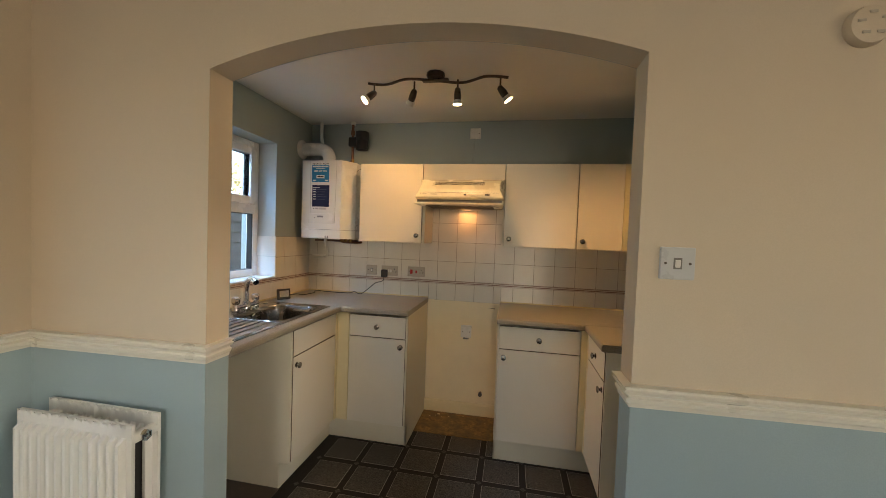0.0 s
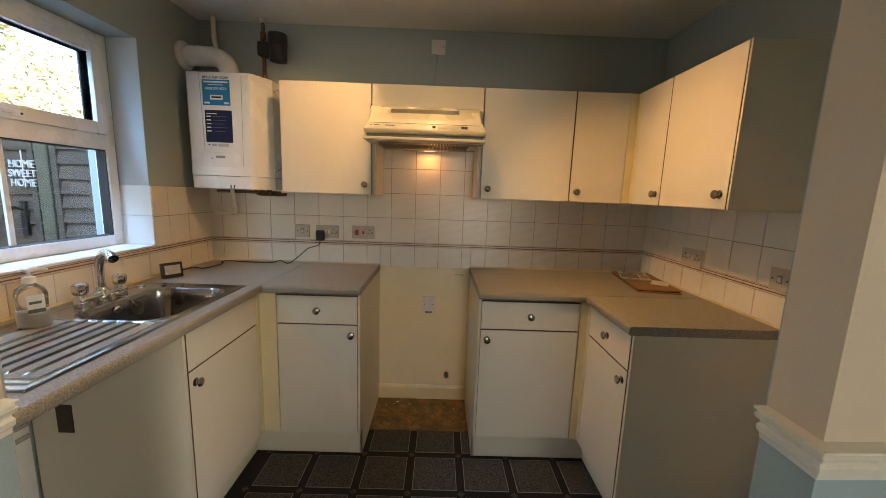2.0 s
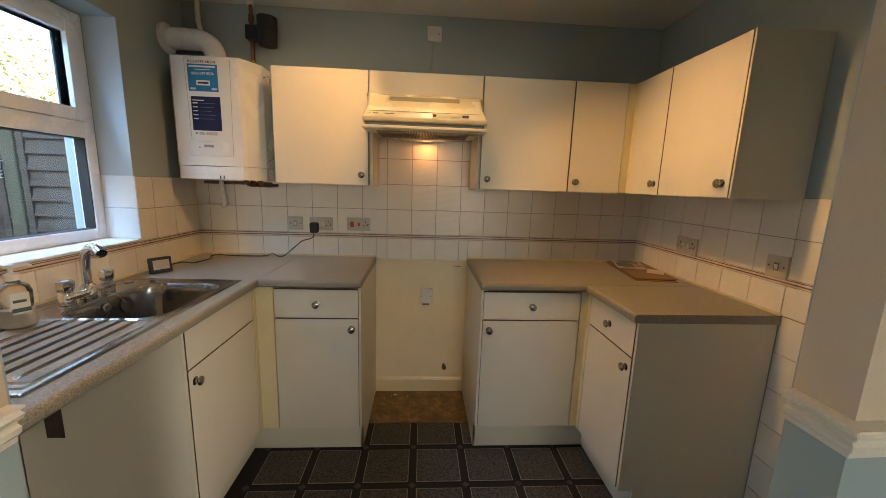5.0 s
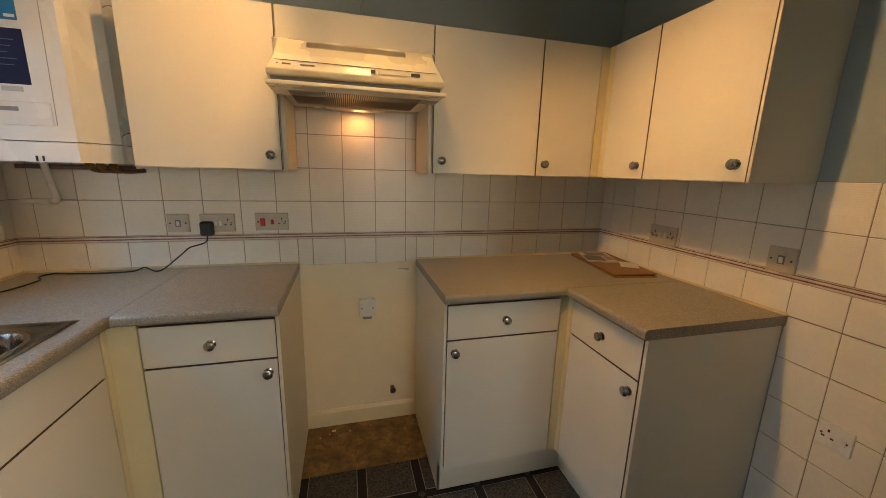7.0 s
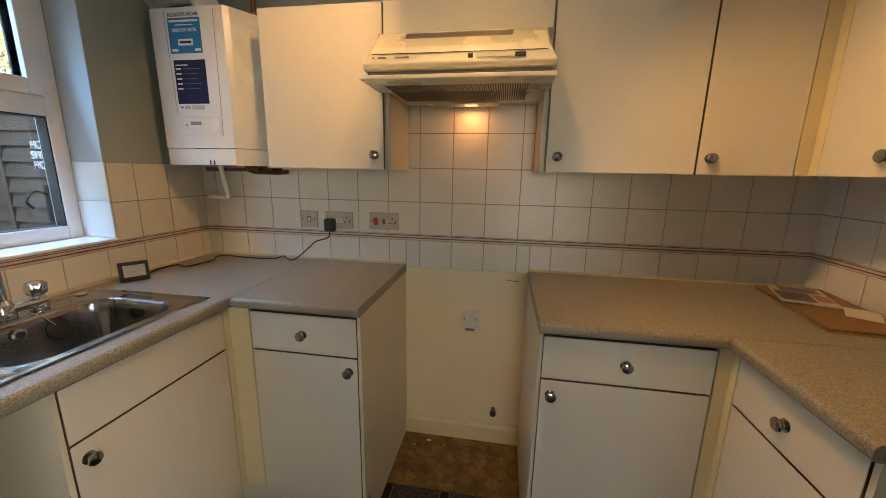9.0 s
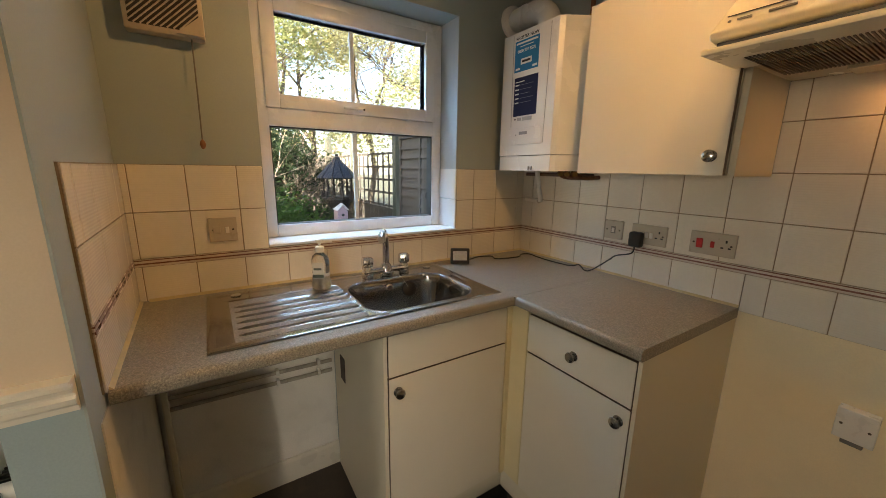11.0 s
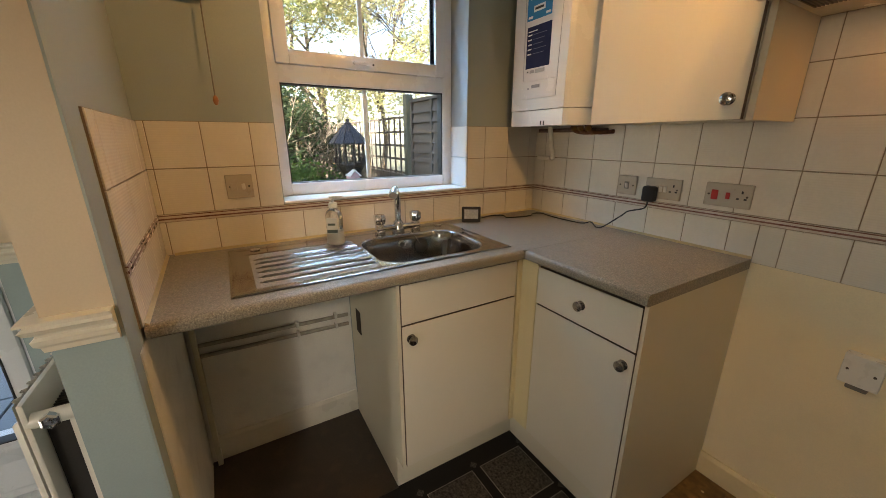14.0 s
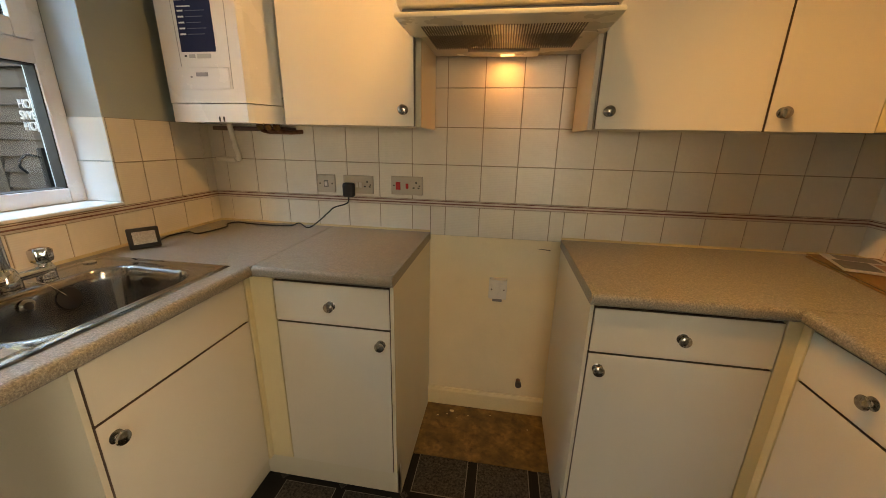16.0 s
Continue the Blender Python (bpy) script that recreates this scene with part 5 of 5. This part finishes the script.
def fence_panel(xa, xb, y, zb, zt, label):
    p = thing("fence", ((xa + xb) / 2, y, -0.13), label, "fence", "garden fence")
    n = int(round((zt - zb) / 0.105))
    for k in range(n):
        z = zb + k * (zt - zb) / n
        bm = prism(bmesh.new(), [(y - 0.004, z - 0.012), (y + 0.010, z - 0.012), (y + 0.010, z + (zt - zb) / n), (y - 0.020 + 0.016, z + (zt - zb) / n)], "x", xa, xb)
        for v in bm.verts:
            if v.co.z < z and v.co.y < y:
                v.co.y -= 0.030
            v.co.z += random.uniform(-0.004, 0.004)
        part("board", bm, FENCE, p)
    for x in (xa + 0.03, (xa + xb) / 2, xb - 0.03):
        part("upright", boxed(x - 0.02, x + 0.02, y - 0.036, y - 0.018, zb, zt), FENCE, p)
    part("capping", boxed(xa, xb, y - 0.04, y + 0.02, zt, zt + 0.03), FENCE, p)


def fence_post(x, y, zt, label="square weathered fence post in the garden"):
    bm = boxed(x - 0.045, x + 0.045, y - 0.045, y + 0.045, -0.13, zt, bev=0.006, seg=1)
    tagged(part("fence_post", bm, POST, base=True), label, "post", "garden fence")


def trellis(xa, xb, y, label):
    t = thing("trellis_fence", ((xa + xb) / 2, y, -0.13), label, "fence", "garden fence")
    n = int((xb - xa) / 0.17)
    for k in range(n + 1):
        x = xa + k * (xb - xa) / n
        part("lath", boxed(x - 0.014, x + 0.014, y - 0.010, y + 0.002, 0.86, 1.56), FENCE, t)
    for k in range(5):
        z = 0.88 + k * 0.165
        part("lath", boxed(xa, xb, y + 0.002, y + 0.014, z - 0.014, z + 0.014), FENCE, t)
    for k in range(int((xb - xa) / 0.15)):
        x = xa + k * 0.15
        part("board", boxed(x, x + 0.142, y - 0.008, y + 0.006, -0.13, 0.84 + random.uniform(-0.008, 0.008)), FENCE, t)
    part("rail", boxed(xa, xb, y - 0.03, y + 0.01, 0.82, 0.86), FENCE, t)


FY = 6.30
fence_panel(-2.85, -1.78, FY, -0.10, 1.70, "weathered overlap fence panel beside the house")
fence_panel(-3.94, -2.95, FY, -0.10, 1.68, "weathered overlap fence panel with a white sign")
fence_post(-2.90, FY, 1.76)
fence_post(-4.06, FY, 1.78)
fence_post(-5.60, FY, 1.90)
fence_post(-7.0, FY, 1.90)
trellis(-5.54, -4.12, FY, "old timber trellis fence over low boards")
trellis(-6.94, -5.66, FY, "old timber trellis fence over low boards")
fence_panel(-9.0, -7.06, FY, -0.10, 1.5, "far weathered overlap fence panel")

sg = thing("hanging_sign", (-3.03, FY - 0.03, 1.28), "white cut-out letter sign hanging on the fence", "sign")
for words, z in (("HOME", 1.462), ("SWEET", 1.396), ("HOME", 1.330)):
    text("lettering", words, 0.075, pose(-3.03, FY - 0.052, z, 90, 0, 0) @ Matrix.Diagonal((0.85, 1, 1, 1)), INKWHITE, sg, depth=0.006)
part("sign_string", tube(bmesh.new(), [(-3.03, FY - 0.045, 1.30), (-3.03, FY - 0.048, 1.56)], 0.004, 6), INKWHITE, sg)
bk = thing("wall_bracket_hook", (-3.05, FY - 0.05, 1.00), "black iron bracket on the fence", "bracket")
part("bracket_plate", boxed(-3.09, -3.05, FY - 0.05, FY - 0.03, 0.95, 1.20), BLACK, bk)
part("bracket_arm", tube(bmesh.new(), smooth_path([(-3.07, FY - 0.05, 1.14), (-3.07, FY - 0.12, 1.16), (-3.07, FY - 0.17, 1.10), (-3.07, FY - 0.14, 1.05)], 4), 0.008, 8), BLACK, bk)


def bird_table(x, y):
    b = thing("bird_table", (x, y, -0.13), "dark wooden bird table with a slatted conical roof", "bird table")
    dark = material("dark_stained_wood", (0.035, 0.028, 0.024), 0.6, vary=0.3, scale=30, per=0.3)
    slate = material("blue_grey_roof_slats", (0.035, 0.037, 0.045), 0.6, vary=0.25, scale=30, per=0.4)
    part("post", boxed(x - 0.045, x + 0.045, y - 0.045, y + 0.045, -0.13, 1.0, bev=0.005, seg=1), dark, b)
    part("flare", lathe(bmesh.new(), [(0.06, 0.86), (0.15, 1.00), (0.15, 1.02), (0.02, 1.02)], 10, m=pose(x, y, 0)), dark, b)
    part("tray", lathe(bmesh.new(), [(0.17, 1.02), (0.18, 1.025), (0.18, 1.045), (0.02, 1.045)], 10, m=pose(x, y, 0)), dark, b)
    n = 12
    for k in range(n):
        a0, a1 = 2 * math.pi * k / n + 0.02, 2 * math.pi * (k + 1) / n - 0.02
        bm = bmesh.new()
        lo = [bm.verts.new((x + r * math.cos(a), y + r * math.sin(a), z)) for r, a, z in ((0.215, a0, 1.235), (0.215, a1, 1.235), (0.03, a1, 1.43), (0.03, a0, 1.43))]
        hi = [bm.verts.new(v.co + Vector((0.008 * math.cos(a0), 0.008 * math.sin(a0), 0.012))) for v in lo]
        bm.faces.new(lo)
        bm.faces.new(hi[::-1])
        for i in range(4):
            bm.faces.new((lo[i], hi[i], hi[(i + 1) % 4], lo[(i + 1) % 4]))
        part("roof_slat", bm, slate, b)
        a = 2 * math.pi * k / n
        bm = tube(bmesh.new(), [(x + 0.17 * math.cos(a), y + 0.17 * math.sin(a), 1.03), (x + 0.17 * math.cos(a), y + 0.17 * math.sin(a), 1.10)], 0.016, 6)
        part("tray_paling", bm, dark, b)
        if k % 2 == 0:
            part("roof_post", tube(bmesh.new(), [(x + 0.15 * math.cos(a), y + 0.15 * math.sin(a), 1.04), (x + 0.15 * math.cos(a), y + 0.15 * math.sin(a), 1.27)], [0.014, 0.012], 8), dark, b)
    part("finial", lathe(bmesh.new(), [(0.035, 1.42), (0.04, 1.45), (0.015, 1.47), (0.02, 1.49), (0.004, 1.50)], 12, m=pose(x, y, 0)), dark, b)


bird_table(-4.0, 5.555)
bh = thing("toy_birdhouse", (-3.80, 5.545, 0.80), "small pink and white birdhouse fixed to the post", "birdhouse")
pink = material("pale_pink_paint", (0.62, 0.42, 0.44), 0.6, vary=0.1, scale=40)
part("box", boxed(-3.955, -3.80, 5.485, 5.590, 0.80, 0.90), pink, bh)
part("gable", prism(bmesh.new(), [(5.485, 0.90), (5.590, 0.90), (5.5375, 0.955)], "x", -3.955, -3.80), pink, bh)
for s in (-1, 1):
    bm = boxed(-3.965, -3.785, -0.006, 0.085, 0.0, 0.010)
    part("roof_side", placed(bm, pose(0, 5.5375, 0.968, s * -46 if s > 0 else 46, 0, 0) @ (Matrix.Identity(4) if s > 0 else Matrix.Diagonal((1, -1, 1, 1)))), INKWHITE, bh)
part("entrance", lathe(bmesh.new(), [(0.016, 0), (0.016, 0.004), (0.002, 0.004)], 14, m=pose(-3.801, 5.5375, 0.86, 0, 90, 0)), INKBLACK, bh)

# plants
def leaf_cloud(n, blobs, size, rnd, flat=0.6):
    """Many small folded leaves scattered through lumpy clumps."""
    bm = bmesh.new()
    total = sum(b[3] ** 2 for b in blobs)
    for cx, cy, cz, r, sz in blobs:
        for _ in range(int(n * r * r / total)):
            d = Vector((rnd.gauss(0, 1), rnd.gauss(0, 1), rnd.gauss(0, 1))).normalized() * r * rnd.random() ** 0.45
            p = Vector((cx + d.x, cy + d.y, cz + d.z * sz))
            q = Euler((rnd.uniform(-1, 1), rnd.uniform(-1, 1), rnd.uniform(0, 6.28))).to_matrix()
            s = size * rnd.uniform(0.6, 1.4)
            v = [bm.verts.new(p + q @ Vector(c)) for c in ((0, -s, 0), (s * 0.45, 0, s * 0.15), (0, s, 0), (-s * 0.45, 0, s * 0.15))]
            bm.faces.new((v[0], v[1], v[2]))
            bm.faces.new((v[0], v[2], v[3]))
    return bm


def leaf_mat(name, a, b):
    """Leaves that let some light through."""
    mat = material(name, a, 0.55, vary=0.35, scale=7, fine=30, bump=0.0, tint=b)
    N, L = mat.node_tree.nodes, mat.node_tree.links
    thin, mixed = N.new("ShaderNodeBsdfTranslucent"), N.new("ShaderNodeMixShader")
    L.new(N["Principled BSDF"].inputs["Base Color"].links[0].from_socket, thin.inputs["Color"])
    mixed.inputs[0].default_value = 0.6
    L.new(N["Principled BSDF"].outputs[0], mixed.inputs[1])
    L.new(thin.outputs[0], mixed.inputs[2])
    L.new(mixed.outputs[0], N["Material Output"].inputs["Surface"])
    return mat


STEMS = material("pale_dry_stems", (0.21, 0.17, 0.13), 0.85, vary=0.35, scale=20, bump=0.4)
BARK = material("bark", (0.12, 0.095, 0.07), 0.9, vary=0.4, scale=14, bump=0.7)


def branches(bm, p, d, length, r, depth, rnd):
    q = p + d * length
    mid = p + d * length * 0.5 + Vector((rnd.uniform(-1, 1), rnd.uniform(-1, 1), 0)) * length * 0.08
    tube(bm, [p, mid, q], [r, r * 0.85, r * 0.65], 7 if r > 0.03 else 5, caps=False)
    if depth == 0:
        return
    for _ in range(3 if depth > 1 else 4):
        e = (d + Vector((rnd.gauss(0, 0.55), rnd.gauss(0, 0.55), rnd.gauss(0.05, 0.4)))).normalized()
        branches(bm, p + d * length * rnd.uniform(0.55, 1.0), e, length * rnd.uniform(0.55, 0.8), r * 0.58, depth - 1, rnd)


def tree(x, y, h, seed, label, leaf, n, spread, leafsize):
    rnd = random.Random(seed)
    t = thing("tree", (x, y, -0.13), label, "tree", "garden trees")
    bm = bmesh.new()
    branches(bm, Vector((x, y, -0.15)), Vector((rnd.uniform(-0.08, 0.08), rnd.uniform(-0.08, 0.08), 1)).normalized(), h * 0.42, h * 0.014, 4, rnd)
    part("trunk", bm, BARK, t)
    blobs = [(x + rnd.gauss(0, spread), y + rnd.gauss(0, spread), h * rnd.uniform(0.25, 1.0), rnd.uniform(0.35, 0.9), rnd.uniform(0.5, 0.9)) for _ in range(34)]
    part("crown", leaf_cloud(n, blobs, leafsize, rnd), leaf, t)


def shrub(x, y, w, h, seed, label, leaf, n, leafsize, twiggy=True):
    rnd = random.Random(seed)
    t = thing("shrub", (x, y, -0.13), label, "shrub", "garden shrubs")
    bm = bmesh.new()
    for _ in range(16 if twiggy else 6):
        d = Vector((rnd.gauss(0, 0.35), rnd.gauss(0, 0.35), 1)).normalized()
        branches(bm, Vector((x + rnd.gauss(0, w * 0.25), y + rnd.gauss(0, w * 0.25), -0.15)), d, h * 0.5, 0.018, 2, rnd)
    part("stems", bm, STEMS, t)
    blobs = [(x + rnd.uniform(-w, w), y + rnd.uniform(-w, w), h * rnd.uniform(0.1, 0.9), rnd.uniform(0.18, 0.42), 0.9) for _ in range(26)]
    part("foliage", leaf_cloud(n, blobs, leafsize, rnd), leaf, t)


IVY = leaf_mat("ivy_leaf", (0.030, 0.055, 0.022), (0.075, 0.11, 0.05))
OLIVE = leaf_mat("olive_leaf", (0.34, 0.38, 0.15), (0.58, 0.60, 0.30))
FRESH = leaf_mat("fresh_green_leaf", (0.06, 0.14, 0.025), (0.13, 0.24, 0.05))
GOLD = leaf_mat("yellowing_leaf", (0.46, 0.42, 0.18), (0.72, 0.68, 0.38))
shrub(-5.4, 4.6, 0.65, 2.1, 3, "tangled ivy-grown hedge in the garden", IVY, 5200, 0.045)
shrub(-5.9, 5.5, 0.5, 2.1, 4, "tangled ivy-grown hedge in the garden", IVY, 4200, 0.045)
shrub(-7.7, 5.1, 0.8, 2.5, 9, "tall untidy evergreen hedge", IVY, 5000, 0.05)
shrub(-6.6, 3.6, 0.9, 2.0, 5, "tall untidy evergreen hedge", IVY, 5000, 0.05)
shrub(-3.9, 4.80, 0.20, 1.02, 6, "bright green feathery conifer", FRESH, 3600, 0.028, False)
shrub(-4.3, 5.22, 0.16, 1.00, 7, "bright green upright shrub", FRESH, 2400, 0.028, False)
shrub(-3.9, 5.1, 0.5, 0.50, 8, "low blue-green ground cover", leaf_mat("blue_green_leaf", (0.05, 0.10, 0.08), (0.12, 0.19, 0.16)), 3000, 0.03, False)
tree(-9.5, 6.6, 6.4, 11, "tall tree with thin yellowing foliage", GOLD, 11000, 1.15, 0.05)
tree(-8.5, 4.9, 5.6, 12, "garden tree with olive and gold leaves", OLIVE, 10000, 1.0, 0.048)
tree(-11.5, 8.8, 7.0, 13, "tall bare-branched tree with a few leaves", GOLD, 9000, 1.5, 0.055)
tree(-11.0, 3.0, 6.5, 14, "garden tree with olive and gold leaves", OLIVE, 10000, 1.3, 0.055)
tree(-7.5, 9.6, 6.6, 15, "tall tree beyond the fence", GOLD, 9000, 1.2, 0.05)
pv = structure("patio", boxed(-4.0, -1.742, 0.0, 4.2, -0.135, -0.118), GROUT, "slate-grey paved patio")
SLAB = material("wet_grey_paving", (0.10, 0.115, 0.13), 0.35, vary=0.3, scale=9, fine=120, bump=0.3, per=0.3)
for i in range(5):
    for j in range(9):
        part("paving_slab", boxed(-4.0 + i * 0.45, -3.56 + i * 0.45, 0.0 + j * 0.45, 0.44 + j * 0.45, -0.117, -0.100, bev=0.004, seg=1), SLAB, pv)

# ---- wall tiles ----
PITCH = 0.1480
Z_ROWS = [(0.9075, 1.0215), (1.0500, 1.1980), (1.2005, 1.3485), (1.3510, 1.4975), (1.5000, 1.6120)]
BED, PROUD = 0.004, 0.008
SHARED = {}


def tile_piece(parent, m, u0, u1, z0, z1, mat=TILE):
    key = (round(u1 - u0, 4), round(z1 - z0, 4), mat.name)
    if key not in SHARED:
        w, h = u1 - u0, z1 - z0
        SHARED[key] = mesh_of(boxed(-w / 2, w / 2, -PROUD, -BED, -h / 2, h / 2, bev=0.0012, seg=1), "tile", mat)
    ob = new("tile", SHARED[key])
    ob.parent = parent
    ob.matrix_basis = Matrix.Translation(-ROOT[parent.name]) @ m @ pose((u0 + u1) / 2, random.uniform(-0.0003, 0.0002), (z0 + z1) / 2, random.uniform(-0.12, 0.12), 0, random.uniform(-0.12, 0.12))


def tiled(name, m, u_from, u_to, phase, rows, label, border=True, skip=()):
    """A grout bed on a wall (its back at y = 0, looking along -y) with single tiles on it; skip: (u0, u1, z0, z1) openings."""
    bm = bmesh.new()
    for z0, z1, ua, ub in rows:
        box(bm, ua, ub, -BED, 0, z0 - 0.0014, z1 + 0.0014)
    if border:
        box(bm, u_from, u_to, -BED, 0, 1.0215, 1.0500)
    bed = structure(name, placed(bm, m), GROUT, label)
    for z0, z1, ua, ub in rows:
        u = phase + math.floor((ua - phase) / PITCH) * PITCH
        while u < ub - 0.004:
            a, b = max(u + 0.00125, ua + 0.0005), min(u + PITCH - 0.00125, ub - 0.0005)
            if b - a > 0.006:
                tile_piece(bed, m, round(a, 4), round(b, 4), z0, z1)
            u += PITCH
    if border:
        part("border_strip", placed(boxed(u_from + 0.001, u_to - 0.001, -PROUD, -BED, 1.0230, 1.0485, bev=0.001, seg=1), m), BORDER, bed)
        for z, h in ((1.0445, 0.0032), (1.0330, 0.0050)):
            part("border_line", placed(boxed(u_from + 0.001, u_to - 0.001, -PROUD - 0.0014, -BED, z - h / 2, z + h / 2), m), LINE, bed, "thin brown painted line")
    return bed


R0, R1, R2, R3, R4 = Z_ROWS
nm = pose(0, YB, 0)
tiled("splashback_north", nm, XL + 0.004, XR - 0.004, -0.050, [(*R0, XL + 0.004, -0.413), (0.894, R0[1], -0.411, 0.155), (*R0, 0.156, XR - 0.004), (*R1, XL + 0.004, XR - 0.004), (*R2, XL + 0.004, XR - 0.004), (*R3, -0.396, 0.147), (*R4, -0.396, 0.147)], "cream ribbed tile splashback with a brown-lined border")
wm = pose(XL, 0, 0, 0, 0, 90)
tiled("splashback_west", wm, YP1 - 0.015, YB - 0.008, 5.486, [(*R0, YP1 - 0.015, YB - 0.008), (R1[0], R1[1], YP1 - 0.015, WY0 - 0.003), (*R2, YP1 - 0.015, WY0 - 0.003), (*R1, WY1, YB - 0.008), (*R2, WY1, YB - 0.008)], "cream ribbed tiles round the window")
em = pose(XR, 0, 0, 0, 0, -90)
rows = [(*R0, -(YB - 0.008), -wall_y(XR, YP1)), (*R1, -(YB - 0.008), -wall_y(XR, YP1)), (*R2, -(YB - 0.008), -wall_y(XR, YP1))]
rows += [(0.9050 - (k + 1) * 0.1480 + 0.0012, 0.9050 - k * 0.1480 - 0.0012, -4.853, -wall_y(XR, YP1)) for k in range(6)]
tiled("splashback_east", em, -(YB - 0.008), -wall_y(XR, YP1), -4.855, rows, "cream ribbed tiles down to the floor beside the units")
sm2 = pose(0, wall_y(0, YP1), 0, 0, 0, 180 + math.degrees(math.atan(SKEW)))
tiled("splashback_south", sm2, 0.862, -XL - 0.008, 0.862 + 0.055, [(*R0, 0.862, -XL - 0.008), (*R1, 0.862, -XL - 0.008), (*R2, 0.862, -XL - 0.008)], "cream ribbed tile return beside the sink")

# ---- vinyl floor pieces ----
FP = 0.246
tile_bm = boxed(-0.104, 0.104, -0.104, 0.104, 0.0, 0.0012, mi=1)
box(tile_bm, -0.1010, 0.1010, -0.1010, 0.1010, 0.0, 0.0020, mi=0)
TILE_MESH = mesh_of(tile_bm, "floor_tile", [VINYL, VINYLLINE])
dia = boxed(-0.017, 0.017, -0.017, 0.017, 0.0, 0.0014)
DIA_MESH = mesh_of(dia, "floor_inset", VINYL)

for i in range(-6, 9):
    for j in range(-8, 3):
        cx, cy = -0.031 + i * FP, 5.428 + j * FP
        if not (-1.0 < cx < 1.25 and YP0 - 0.9 < cy < 5.56):
            continue
        ob = new("floor_tile", TILE_MESH)
        ob.parent, ob.location = floor, Vector((cx, cy, 0)) - ROOT[floor.name]
        ob = new("floor_inset", DIA_MESH)
        ob.parent, ob.matrix_basis = floor, Matrix.Translation(Vector((cx - FP / 2, cy - FP / 2, 0)) - ROOT[floor.name]) @ pose(0, 0, 0, 0, 0, 45) @ Matrix.Diagonal((0.7, 0.7, 1, 1))

# ---- flakes of old paint on the bare board ----
flk, rf = bmesh.new(), random.Random(21)
for k in range(7):
    fx, fy, fr = rf.uniform(-0.36, 0.10), 5.805 - abs(rf.gauss(0, 0.05)), rf.uniform(0.0015, 0.004) * (4 if k == 0 else 1)
    prism(flk, [(fx + fr * 1.6 * math.cos(a * 1.05) * rf.uniform(0.6, 1.1), fy + fr * math.sin(a * 1.05) * rf.uniform(0.6, 1.1)) for a in range(6)], "z", 0.0062, 0.0076)
tagged(part("paint_flakes", flk, LAMPGLOSS, base=True), "flakes of cream paint lying on the bare board", "debris", "", "stuff")
